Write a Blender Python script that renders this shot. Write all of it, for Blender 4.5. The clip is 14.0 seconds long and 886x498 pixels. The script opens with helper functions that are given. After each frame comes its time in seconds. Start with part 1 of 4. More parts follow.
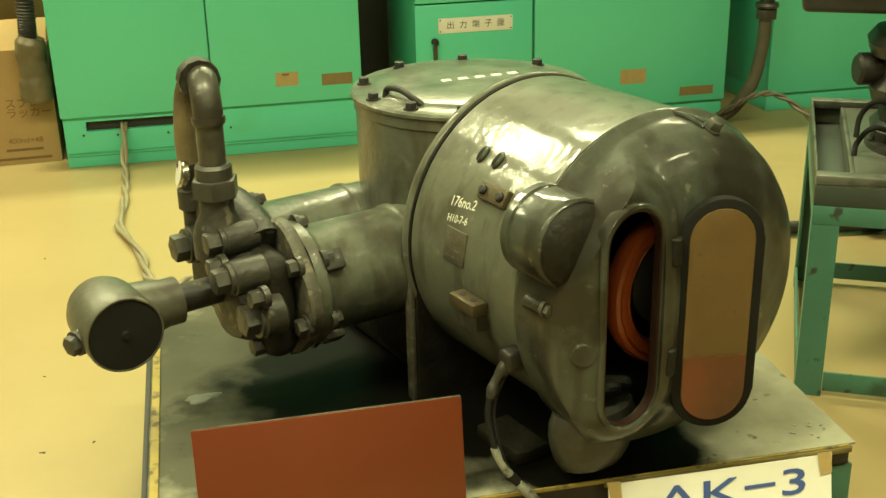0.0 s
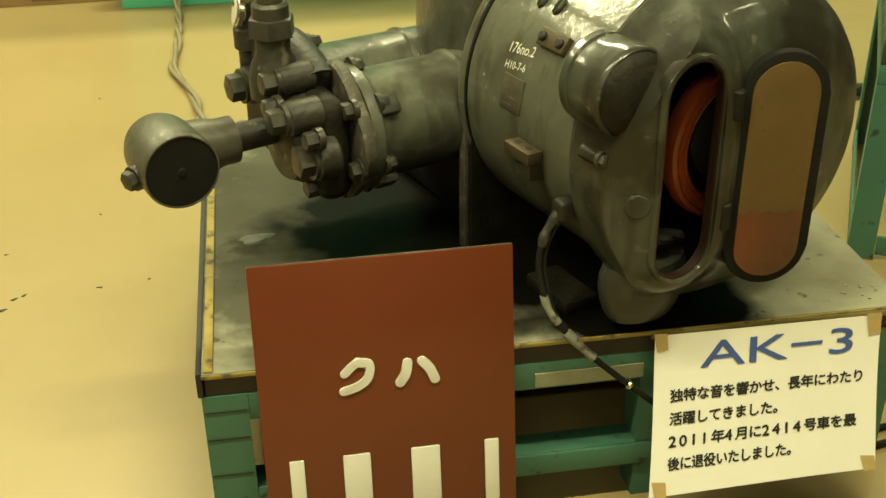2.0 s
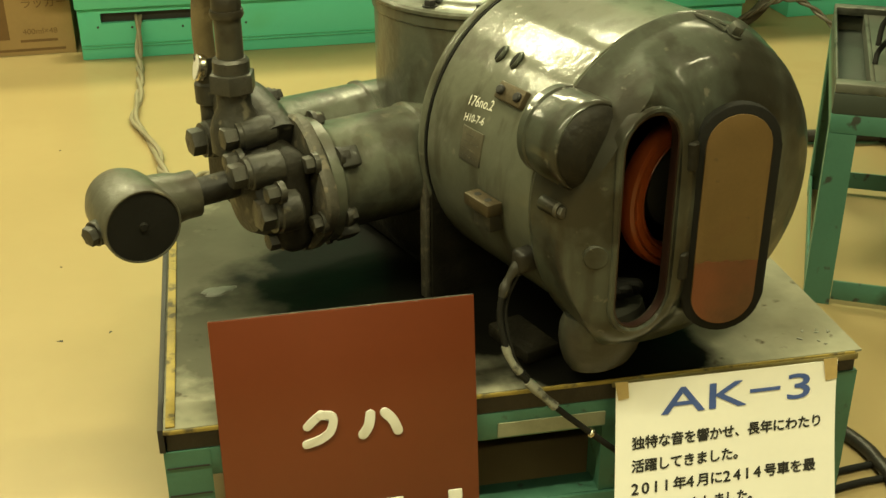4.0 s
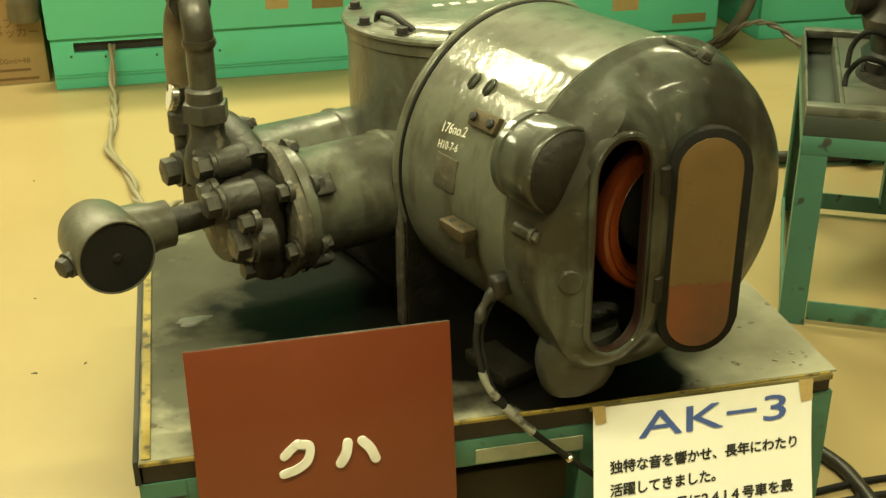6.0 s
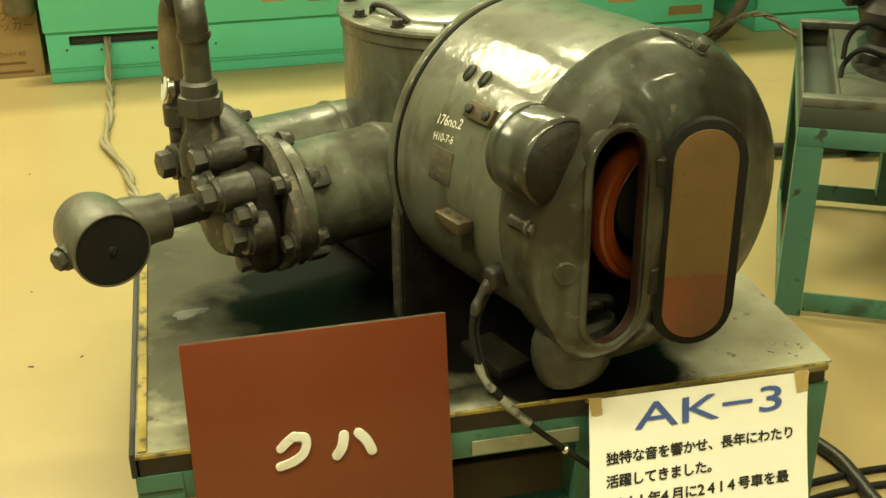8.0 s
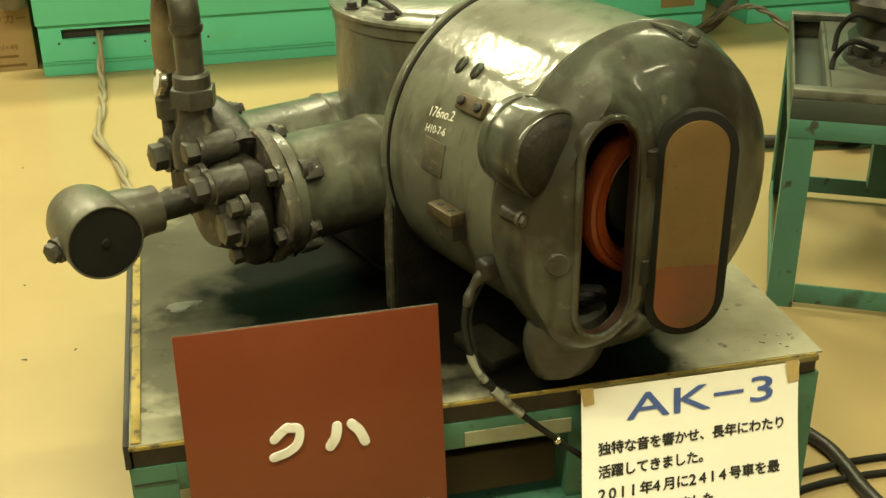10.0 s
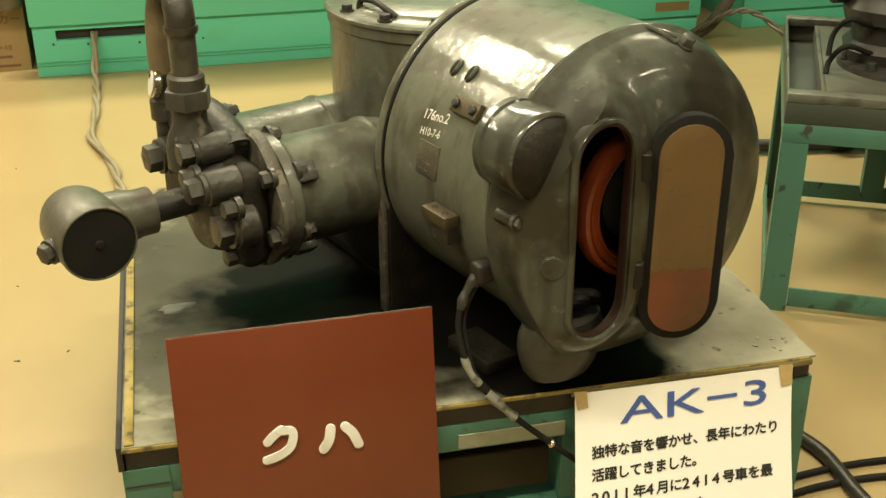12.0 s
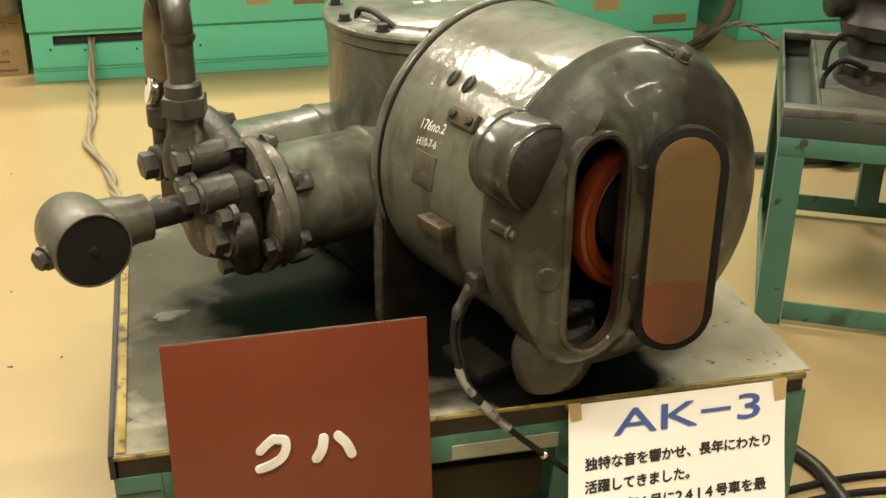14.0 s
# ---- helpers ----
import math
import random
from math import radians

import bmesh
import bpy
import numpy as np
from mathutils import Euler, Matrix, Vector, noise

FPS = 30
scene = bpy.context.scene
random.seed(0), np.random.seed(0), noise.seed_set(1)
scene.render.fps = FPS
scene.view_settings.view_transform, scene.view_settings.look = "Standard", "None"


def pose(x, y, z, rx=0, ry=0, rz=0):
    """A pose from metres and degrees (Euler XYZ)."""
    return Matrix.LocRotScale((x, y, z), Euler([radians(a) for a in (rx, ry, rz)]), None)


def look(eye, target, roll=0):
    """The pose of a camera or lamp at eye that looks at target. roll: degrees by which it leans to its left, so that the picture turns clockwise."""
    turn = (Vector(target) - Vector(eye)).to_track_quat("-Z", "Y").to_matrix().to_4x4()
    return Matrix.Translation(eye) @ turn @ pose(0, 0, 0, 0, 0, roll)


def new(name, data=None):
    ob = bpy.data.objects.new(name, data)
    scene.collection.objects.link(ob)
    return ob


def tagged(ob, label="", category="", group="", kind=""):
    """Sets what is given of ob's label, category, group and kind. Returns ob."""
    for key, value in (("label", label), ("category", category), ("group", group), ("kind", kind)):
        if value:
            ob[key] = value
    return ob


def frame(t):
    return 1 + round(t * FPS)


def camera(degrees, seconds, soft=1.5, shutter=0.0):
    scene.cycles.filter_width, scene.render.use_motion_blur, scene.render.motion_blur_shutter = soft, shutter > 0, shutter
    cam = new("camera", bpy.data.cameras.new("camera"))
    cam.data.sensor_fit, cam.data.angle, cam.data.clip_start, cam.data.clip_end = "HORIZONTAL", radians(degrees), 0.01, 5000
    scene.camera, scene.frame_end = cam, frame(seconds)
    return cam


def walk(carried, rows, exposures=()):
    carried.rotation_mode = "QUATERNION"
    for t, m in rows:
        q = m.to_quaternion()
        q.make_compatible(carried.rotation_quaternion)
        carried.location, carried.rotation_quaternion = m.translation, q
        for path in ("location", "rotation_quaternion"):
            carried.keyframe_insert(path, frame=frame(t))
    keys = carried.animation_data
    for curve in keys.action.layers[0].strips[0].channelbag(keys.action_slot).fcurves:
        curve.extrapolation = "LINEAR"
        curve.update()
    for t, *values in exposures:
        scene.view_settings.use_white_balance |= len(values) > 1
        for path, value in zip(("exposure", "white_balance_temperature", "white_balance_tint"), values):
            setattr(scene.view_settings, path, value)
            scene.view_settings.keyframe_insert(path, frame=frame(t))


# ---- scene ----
cam = camera(41.9, 14.0)
PATH = [
    (0, (0.113, -1.144, 1.061), (0.497, 0.673, 0.318), -1.3),
    (0.5, (0.114, -1.144, 1.063), (0.493, 0.668, 0.308), -1.6),
    (1, (0.111, -1.146, 1.058), (0.47, 0.647, 0.248), -0.9),
    (1.5, (0.108, -1.145, 1.051), (0.419, 0.602, 0.129), -0.8),
    (2, (0.105, -1.145, 1.049), (0.385, 0.584, 0.084), -0.6),
    (2.5, (0.104, -1.148, 1.052), (0.383, 0.586, 0.096), -1.1),
    (3, (0.104, -1.151, 1.057), (0.404, 0.592, 0.123), -0.6),
    (5.5, (0.112, -1.152, 1.063), (0.502, 0.608, 0.198), -0.8),
    (6, (0.11, -1.152, 1.064), (0.5, 0.611, 0.205), -0.5),
    (6.5, (0.111, -1.152, 1.063), (0.501, 0.611, 0.203), -0.8),
    (7, (0.112, -1.154, 1.063), (0.505, 0.609, 0.204), -0.6),
    (7.5, (0.111, -1.153, 1.063), (0.505, 0.608, 0.201), -0.6),
    (8, (0.112, -1.153, 1.063), (0.505, 0.604, 0.193), -0.6),
    (8.5, (0.112, -1.152, 1.063), (0.505, 0.603, 0.19), -0.9),
    (9, (0.112, -1.155, 1.063), (0.508, 0.599, 0.187), -0.8),
    (11.5, (0.113, -1.16, 1.063), (0.524, 0.588, 0.181), -0.3),
    (12, (0.112, -1.158, 1.063), (0.525, 0.591, 0.187), -0.2),
    (12.5, (0.112, -1.157, 1.063), (0.524, 0.594, 0.19), -0.1),
    (13, (0.111, -1.156, 1.063), (0.527, 0.596, 0.193), 0.2),
    (13.5, (0.111, -1.157, 1.065), (0.531, 0.597, 0.2), 0.6),
    (14, (0.112, -1.157, 1.064), (0.535, 0.597, 0.202), 0.5),
]

EXPO = [(0, 0.02, 7400, -8), (0.8, -0.02, 7400, -6), (1.5, -0.14, 7450, -3), (2.0, -0.31, 7500, -3), (2.5, -0.43, 7500, -3), (3.0, -0.46, 7500, -3), (5.3, -0.05, 7400, -2), (9.2, -0.05, 7300, 0), (11.3, -0.07, 6850, 11), (14, 0.0, 6200, 27)]
walk(cam, [(t, look(eye, target, roll)) for t, eye, target, roll in PATH], EXPO)

# ---- world and lamps ----
world = bpy.data.worlds.new("world")
scene.world = world
world.use_nodes = True
world.node_tree.nodes["Background"].inputs[0].default_value = (0.9, 0.85, 0.7, 1)
world.node_tree.nodes["Background"].inputs[1].default_value = 0.05
LAMP_POWER = 66
LAMP_COLOUR = (1.0, 0.94, 0.63)


# ---- mesh helpers ----
def mesh_of(name, bm, material, sharp=35):
    bmesh.ops.recalc_face_normals(bm, faces=bm.faces)
    me = bpy.data.meshes.new(name)
    bm.to_mesh(me)
    bm.free()
    me.polygons.foreach_set("use_smooth", [True] * len(me.polygons))
    me.set_sharp_from_angle(angle=radians(sharp))
    if material:
        me.materials.append(material)
    return me


def part(name, bm, material, parent, label="", at=None):
    ob = new(name, mesh_of(name, bm, material))
    if parent is not None:
        ob.parent = parent
    if at is not None:
        ob.matrix_basis = at
    return tagged(ob, label) if label else ob


def thing(name, m, label, category, group="", kind=""):
    ob = new(name)
    ob.empty_display_size = 0.05
    ob.matrix_basis = m
    return tagged(ob, label, category, group, kind)


def box(bm, x0, y0, z0, x1, y1, z1, bevel=0.0, seg=2):
    made = bmesh.ops.create_cube(bm, size=1)["verts"]
    for v in made:
        v.co = Vector(((x0 + x1) / 2 + v.co.x * (x1 - x0), (y0 + y1) / 2 + v.co.y * (y1 - y0), (z0 + z1) / 2 + v.co.z * (z1 - z0)))
    if bevel:
        edges = list({e for v in made for e in v.link_edges})
        bmesh.ops.bevel(bm, geom=edges, offset=bevel, segments=seg, affect="EDGES", profile=0.5)
    return bm


def boxed(x0, y0, z0, x1, y1, z1, bevel=0.002, seg=2):
    return box(bmesh.new(), x0, y0, z0, x1, y1, z1, bevel, seg)


def turn_to(direction, origin=(0, 0, 0)):
    q = Vector(direction).to_track_quat("Z", "Y")
    return Matrix.Translation(origin) @ q.to_matrix().to_4x4()


def lathe(bm, profile, m=Matrix(), seg=48, shape=None):
    """Revolves (radius, height) points about the z axis of m."""
    rings = []
    for r, h in profile:
        if r < 1e-6:
            rings.append([bm.verts.new(m @ Vector((0, 0, h)))])
            continue
        ring = []
        for i in range(seg):
            a = 2 * math.pi * i / seg
            k = shape(a, h) if shape else 1
            ring.append(bm.verts.new(m @ Vector((r * k * math.cos(a), r * k * math.sin(a), h))))
        rings.append(ring)
    for a, b in zip(rings, rings[1:]):
        for i in range(seg):
            j = (i + 1) % seg
            if len(a) == 1 and len(b) > 1:
                bm.faces.new((a[0], b[i], b[j]))
            elif len(b) == 1 and len(a) > 1:
                bm.faces.new((a[i], a[j], b[0]))
            elif len(a) > 1:
                bm.faces.new((a[i], a[j], b[j], b[i]))
    return bm


def lathed(profile, m=Matrix(), seg=48, shape=None):
    return lathe(bmesh.new(), profile, m, seg, shape)


def rod(r, length, m=Matrix(), seg=32, edge=0.003):
    e = min(edge, r * 0.45, length * 0.45)
    return lathed([(0, 0), (r - e, 0), (r, e), (r, length - e), (r - e, length), (0, length)], m, seg)


def smooth_path(points, steps=8):
    p = [Vector(q) for q in points]
    p = [2 * p[0] - p[1]] + p + [2 * p[-1] - p[-2]]
    out = []
    for i in range(1, len(p) - 2):
        for k in range(steps):
            t = k / steps
            a, b, c, d = p[i - 1], p[i], p[i + 1], p[i + 2]
            out.append(0.5 * (2 * b + (c - a) * t + (2 * a - 5 * b + 4 * c - d) * t * t + (3 * b - a - 3 * c + d) * t ** 3))
    out.append(p[-2])
    return out


def sweep(bm, points, r, seg=12, steps=8, radius=None, raw=False):
    """A tube along a smooth curve through the points."""
    path = [Vector(q) for q in points] if raw else smooth_path(points, steps)
    up = None
    rings = []
    for i, q in enumerate(path):
        d = (path[min(i + 1, len(path) - 1)] - path[max(i - 1, 0)]).normalized()
        if up is None:
            up = d.orthogonal().normalized()
        up = (up - d * up.dot(d)).normalized()
        side = d.cross(up)
        rr = radius(i / (len(path) - 1)) * r if radius else r
        rings.append([bm.verts.new(q + rr * (math.cos(a) * up + math.sin(a) * side)) for a in (2 * math.pi * k / seg for k in range(seg))])
    for a, b in zip(rings, rings[1:]):
        for i in range(seg):
            bm.faces.new((a[i], a[(i + 1) % seg], b[(i + 1) % seg], b[i]))
    bm.faces.new(rings[0][::-1])
    bm.faces.new(rings[-1])
    return bm


def swept(points, r, seg=12, steps=8, radius=None, raw=False):
    return sweep(bmesh.new(), points, r, seg, steps, radius, raw)


def prism(bm, outline, depth, m=Matrix(), bevel=0.0):
    """Extrudes an xy outline from z = 0 to z = depth."""
    low = [bm.verts.new(m @ Vector((x, y, 0))) for x, y in outline]
    high = [bm.verts.new(m @ Vector((x, y, depth))) for x, y in outline]
    n = len(outline)
    bm.faces.new(low[::-1])
    top = bm.faces.new(high)
    for i in range(n):
        bm.faces.new((low[i], low[(i + 1) % n], high[(i + 1) % n], high[i]))
    if bevel:
        bmesh.ops.bevel(bm, geom=list(top.edges), offset=bevel, segments=2, affect="EDGES", profile=0.5)
    return bm


def stadium(half_width, half_height, seg=14):
    out = []
    for k in range(seg + 1):
        a = math.pi * k / seg
        out.append((half_width * math.cos(a), half_height - half_width + half_width * math.sin(a)))
    for k in range(seg + 1):
        a = math.pi + math.pi * k / seg
        out.append((half_width * math.cos(a), -half_height + half_width + half_width * math.sin(a)))
    return out


def hexagon(r):
    return [(r * math.cos(math.pi * k / 3), r * math.sin(math.pi * k / 3)) for k in range(6)]


def bolt(parent, place, direction, r=0.013, height=0.012, washer=0.003, material=None, name="bolt", label=""):
    m = turn_to(direction, place)
    bm = bmesh.new()
    lathe(bm, [(0, -0.004), (r * 1.25, -0.004), (r * 1.25, washer), (0, washer)], m, 20)
    prism(bm, hexagon(r), height, m @ Matrix.Translation((0, 0, washer)), min(0.0022, height * 0.2))
    return part(name, bm, material, parent, label)


def cut(ob, cutter_bm):
    """Takes the cutter's volume out of ob's mesh."""
    cutter = new("cutter", mesh_of("cutter", cutter_bm, None))
    cutter.matrix_basis = ob.matrix_basis
    mod = ob.modifiers.new("cut", "BOOLEAN")
    mod.operation, mod.object, mod.solver = "DIFFERENCE", cutter, "EXACT"
    keep = ob.parent
    ob.parent = None
    bpy.context.view_layer.update()
    me = bpy.data.meshes.new_from_object(ob.evaluated_get(bpy.context.evaluated_depsgraph_get()))
    ob.modifiers.clear()
    ob.data = me
    me.set_sharp_from_angle(angle=radians(35))
    ob.parent = keep
    bpy.data.objects.remove(cutter)
    return ob


def lettering(name, text, size, material, parent, m, thick=0.0004, stretch=1.0, align="LEFT", label="", offset=0.0):
    cu = bpy.data.curves.new(name, "FONT")
    cu.body, cu.size, cu.extrude, cu.align_x, cu.align_y, cu.offset = text, size, thick, align, "CENTER", offset
    cu.resolution_u = 3
    temp = new("temp", cu)
    bpy.context.view_layer.update()
    me = bpy.data.meshes.new_from_object(temp.evaluated_get(bpy.context.evaluated_depsgraph_get()))
    bpy.data.objects.remove(temp)
    me.transform(Matrix.Diagonal((stretch, 1, 1, 1)))
    me.materials.clear()
    me.materials.append(material)
    me.name = name
    ob = new(name, me)
    if parent is not None:
        ob.parent = parent
    ob.matrix_basis = m
    return tagged(ob, label) if label else ob


# ---- materials ----
def paint(name, colour, rough=0.4, metal=0.0, vary=0.15, scale=6.0, bump=0.1, fine=120.0, stain=None, stain_at=0.62, coat=0.0, stain_rough=None, stain_scale=2.5, soft=0.06, scuff=None, scuff_at=0.66, scuff_scale=22):
    """Two scales of variation in colour and gloss, fine relief, and worn or dirty patches."""
    m = bpy.data.materials.new(name)
    m.use_nodes = True
    nt = m.node_tree
    bsdf = nt.nodes["Principled BSDF"]
    link = nt.links.new
    coord = nt.nodes.new("ShaderNodeTexCoord")

    def noise_at(s, detail=4):
        n = nt.nodes.new("ShaderNodeTexNoise")
        n.inputs["Scale"].default_value, n.inputs["Detail"].default_value = s, detail
        link(coord.outputs["Object"], n.inputs["Vector"])
        return n.outputs["Fac"]

    def ramp(fac, a, b):
        r = nt.nodes.new("ShaderNodeMapRange")
        r.inputs["From Min"].default_value, r.inputs["From Max"].default_value = a, b
        link(fac, r.inputs["Value"])
        return r.outputs["Result"]

    def mix(fac, a, b):
        x = nt.nodes.new("ShaderNodeMix")
        x.data_type = "RGBA"
        link(fac, x.inputs["Factor"])
        for sock, val in ((x.inputs["A"], a), (x.inputs["B"], b)):
            if isinstance(val, tuple):
                sock.default_value = (*val, 1)
            else:
                link(val, sock)
        return x.outputs["Result"]

    big = noise_at(scale, 5)
    small = noise_at(fine, 3)
    dark = tuple(c * (1 - vary) for c in colour)
    lite = tuple(min(1, c * (1 + vary)) for c in colour)
    col = mix(ramp(big, 0.3, 0.7), dark, lite)
    grain = mix(ramp(small, 0.35, 0.75), tuple(c * (1 - vary * 0.6) for c in colour), tuple(min(1, c * (1 + vary * 0.4)) for c in colour))
    blend = nt.nodes.new("ShaderNodeMix")
    blend.data_type = "RGBA"
    blend.inputs["Factor"].default_value = 0.35
    link(col, blend.inputs["A"])
    link(grain, blend.inputs["B"])
    col = blend.outputs["Result"]
    rr = nt.nodes.new("ShaderNodeMapRange")
    rr.inputs["To Min"].default_value, rr.inputs["To Max"].default_value = max(0.03, rough - 0.1), min(1, rough + 0.1)
    link(big, rr.inputs["Value"])
    rough_out = rr.outputs["Result"]
    if stain:
        mask = ramp(noise_at(stain_scale, 8), stain_at, stain_at + soft)
        col = mix(mask, col, stain)
        if stain_rough is not None:
            rm = nt.nodes.new("ShaderNodeMix")
            link(mask, rm.inputs["Factor"])
            link(rough_out, rm.inputs["A"])
            rm.inputs["B"].default_value = stain_rough
            rough_out = rm.outputs["Result"]
    if scuff:
        col = mix(ramp(noise_at(scuff_scale, 9), scuff_at, scuff_at + 0.07), col, scuff)
    link(col, bsdf.inputs["Base Color"])
    link(rough_out, bsdf.inputs["Roughness"])
    bsdf.inputs["Metallic"].default_value = metal
    bsdf.inputs["Coat Weight"].default_value = coat
    bsdf.inputs["Coat Roughness"].default_value = 0.1
    if bump:
        b = nt.nodes.new("ShaderNodeBump")
        b.inputs["Strength"].default_value, b.inputs["Distance"].default_value = bump, 0.002
        add = nt.nodes.new("ShaderNodeMath")
        add.operation = "ADD"
        link(small, add.inputs[0])
        link(noise_at(fine * 0.2, 3), add.inputs[1])
        link(add.outputs[0], b.inputs["Height"])
        link(b.outputs[0], bsdf.inputs["Normal"])
        if coat:
            link(b.outputs[0], bsdf.inputs["Coat Normal"])
    return m


def grime_and_shade(material, zones, colour, rough):
    """Dirt and painted-in shade of uneven outline about the given places (centre, reach) of a thing."""
    nt = material.node_tree
    bsdf = nt.nodes["Principled BSDF"]
    tc = nt.nodes.new("ShaderNodeTexCoord")
    warp = nt.nodes.new("ShaderNodeTexNoise")
    warp.inputs["Scale"].default_value, warp.inputs["Detail"].default_value = 28, 7
    nt.links.new(tc.outputs["Object"], warp.inputs["Vector"])
    total = None
    for centre, reach in zones:
        place = nt.nodes.new("ShaderNodeMapping")
        place.vector_type = "TEXTURE"
        place.inputs["Location"].default_value, place.inputs["Scale"].default_value = centre, reach
        nt.links.new(tc.outputs["Object"], place.inputs["Vector"])
        far = nt.nodes.new("ShaderNodeVectorMath")
        far.operation = "LENGTH"
        nt.links.new(place.outputs[0], far.inputs[0])
        if total is None:
            total = far.outputs["Value"]
        else:
            least = nt.nodes.new("ShaderNodeMath")
            least.operation = "MINIMUM"
            nt.links.new(total, least.inputs[0])
            nt.links.new(far.outputs["Value"], least.inputs[1])
            total = least.outputs[0]
    summed = nt.nodes.new("ShaderNodeMath")
    nt.links.new(total, summed.inputs[0])
    nt.links.new(warp.outputs["Fac"], summed.inputs[1])
    fac = nt.nodes.new("ShaderNodeMapRange")
    fac.inputs["From Min"].default_value, fac.inputs["From Max"].default_value = 1.1, 1.6
    fac.inputs["To Min"].default_value, fac.inputs["To Max"].default_value = 0.85, 0.0
    nt.links.new(summed.outputs[0], fac.inputs["Value"])
    for name, value in (("Base Color", (*colour, 1)), ("Roughness", rough)):
        mix = nt.nodes.new("ShaderNodeMix")
        mix.data_type = "RGBA" if name == "Base Color" else "FLOAT"
        a, b = (mix.inputs["A"], mix.inputs["B"]) if name == "Roughness" else (mix.inputs[6], mix.inputs[7])
        nt.links.new(fac.outputs["Result"], mix.inputs["Factor"])
        nt.links.new(bsdf.inputs[name].links[0].from_socket, a)
        b.default_value = value
        nt.links.new(mix.outputs[2] if name == "Base Color" else mix.outputs[0], bsdf.inputs[name])


def streaks(material, colour, share, stretch=(26, 26, 4), at=0.55):
    """Run-down dirt, drawn out along the height."""
    nt = material.node_tree
    bsdf = nt.nodes["Principled BSDF"]
    tc = nt.nodes.new("ShaderNodeTexCoord")
    place = nt.nodes.new("ShaderNodeMapping")
    place.inputs["Scale"].default_value = stretch
    nt.links.new(tc.outputs["Object"], place.inputs["Vector"])
    n = nt.nodes.new("ShaderNodeTexNoise")
    n.inputs["Scale"].default_value, n.inputs["Detail"].default_value = 1.0, 6
    nt.links.new(place.outputs[0], n.inputs["Vector"])
    fac = nt.nodes.new("ShaderNodeMapRange")
    fac.inputs["From Min"].default_value, fac.inputs["From Max"].default_value = at, at + 0.14
    fac.inputs["To Max"].default_value = share
    nt.links.new(n.outputs["Fac"], fac.inputs["Value"])
    mix = nt.nodes.new("ShaderNodeMix")
    mix.data_type = "RGBA"
    nt.links.new(fac.outputs["Result"], mix.inputs["Factor"])
    nt.links.new(bsdf.inputs["Base Color"].links[0].from_socket, mix.inputs[6])
    mix.inputs[7].default_value = (*colour, 1)
    nt.links.new(mix.outputs[2], bsdf.inputs["Base Color"])


GREY = paint("grey_enamel", (0.05, 0.055, 0.043), 0.36, 0, 0.3, 9, 0.3, 55, (0.021, 0.0187, 0.0125), 0.52, 0.5, 0.45, 10, 0.12, scuff=(0.1, 0.096, 0.074), scuff_at=0.63, scuff_scale=48)
DRUM = paint("lighter_grey_enamel", (0.099, 0.103, 0.078), 0.4, 0, 0.22, 9, 0.24, 80, (0.073, 0.072, 0.052), 0.52, 0.5, 0.45, 10, 0.12, scuff=(0.135, 0.13, 0.1), scuff_at=0.65, scuff_scale=48)
for grey in (GREY, DRUM):
    grey.node_tree.nodes["Principled BSDF"].inputs["Specular IOR Level"].default_value = 0.14
streaks(GREY, (0.017, 0.0145, 0.0095), 0.5, (34, 34, 9), 0.5)
streaks(DRUM, (0.042, 0.036, 0.024), 0.6, (34, 34, 7), 0.52)
GREY_MATT = paint("dull_grey_enamel", (0.088, 0.094, 0.071), 0.34, 0, 0.35, 12, 0.5, 90, (0.024, 0.0205, 0.0135), 0.54, 0.3, 0.5, 9, 0.16, scuff=(0.125, 0.116, 0.086), scuff_at=0.62, scuff_scale=24)
streaks(GREY_MATT, (0.04, 0.032, 0.02), 0.55, (38, 38, 16), 0.5)
# Low crankcase and cylinder underside: their shade is put into the colour.
grime_and_shade(GREY_MATT, (((0.0, 0.39, 0.02), (0.9, 0.9, 0.17)), ((-0.2, 0.325, 0.1), (0.15, 0.09, 0.035))), (0.01, 0.0088, 0.006), 0.6)
GREY_DIRTY = paint("greasy_grey_enamel", (0.03067, 0.02867, 0.02133), 0.5, 0, 0.4, 18, 0.7, 110, (0.008667, 0.007333, 0.004667), 0.48, 0.0, 0.55, 18, 0.12, scuff=(0.09, 0.08, 0.055), scuff_at=0.62, scuff_scale=40)
# Near-black for the machine's shaded lower parts, and its head, hinges and lead-box face.
NEAR_BLACK = paint("near_black", (0.014, 0.0125, 0.009), 0.55, 0, 0.5, 30, 0.8, 120)
NEAR_BLACK.node_tree.nodes["Principled BSDF"].inputs["Specular IOR Level"].default_value = 0.16
PIPE = paint("greasy_pipe_paint", (0.048, 0.046, 0.034), 0.38, 0, 0.35, 20, 0.4, 110, (0.02, 0.017, 0.011), 0.52, 0.2, 0.5, 22, 0.12)
OILY = paint("oily_grey_paint", (0.07, 0.068, 0.05), 0.42, 0, 0.35, 16, 0.4, 100, (0.034, 0.028, 0.018), 0.5, 0.12, 0.5, 18, 0.14, scuff=(0.11, 0.1, 0.072), scuff_at=0.63, scuff_scale=36)
CAST = paint("bare_grey_casting", (0.06667, 0.06133, 0.04667), 0.55, 0.1, 0.35, 30, 0.6, 200, (0.04667, 0.03667, 0.02333), 0.55, 0, 0.7, 22, 0.12, scuff=(0.14, 0.12, 0.085), scuff_at=0.55, scuff_scale=60)
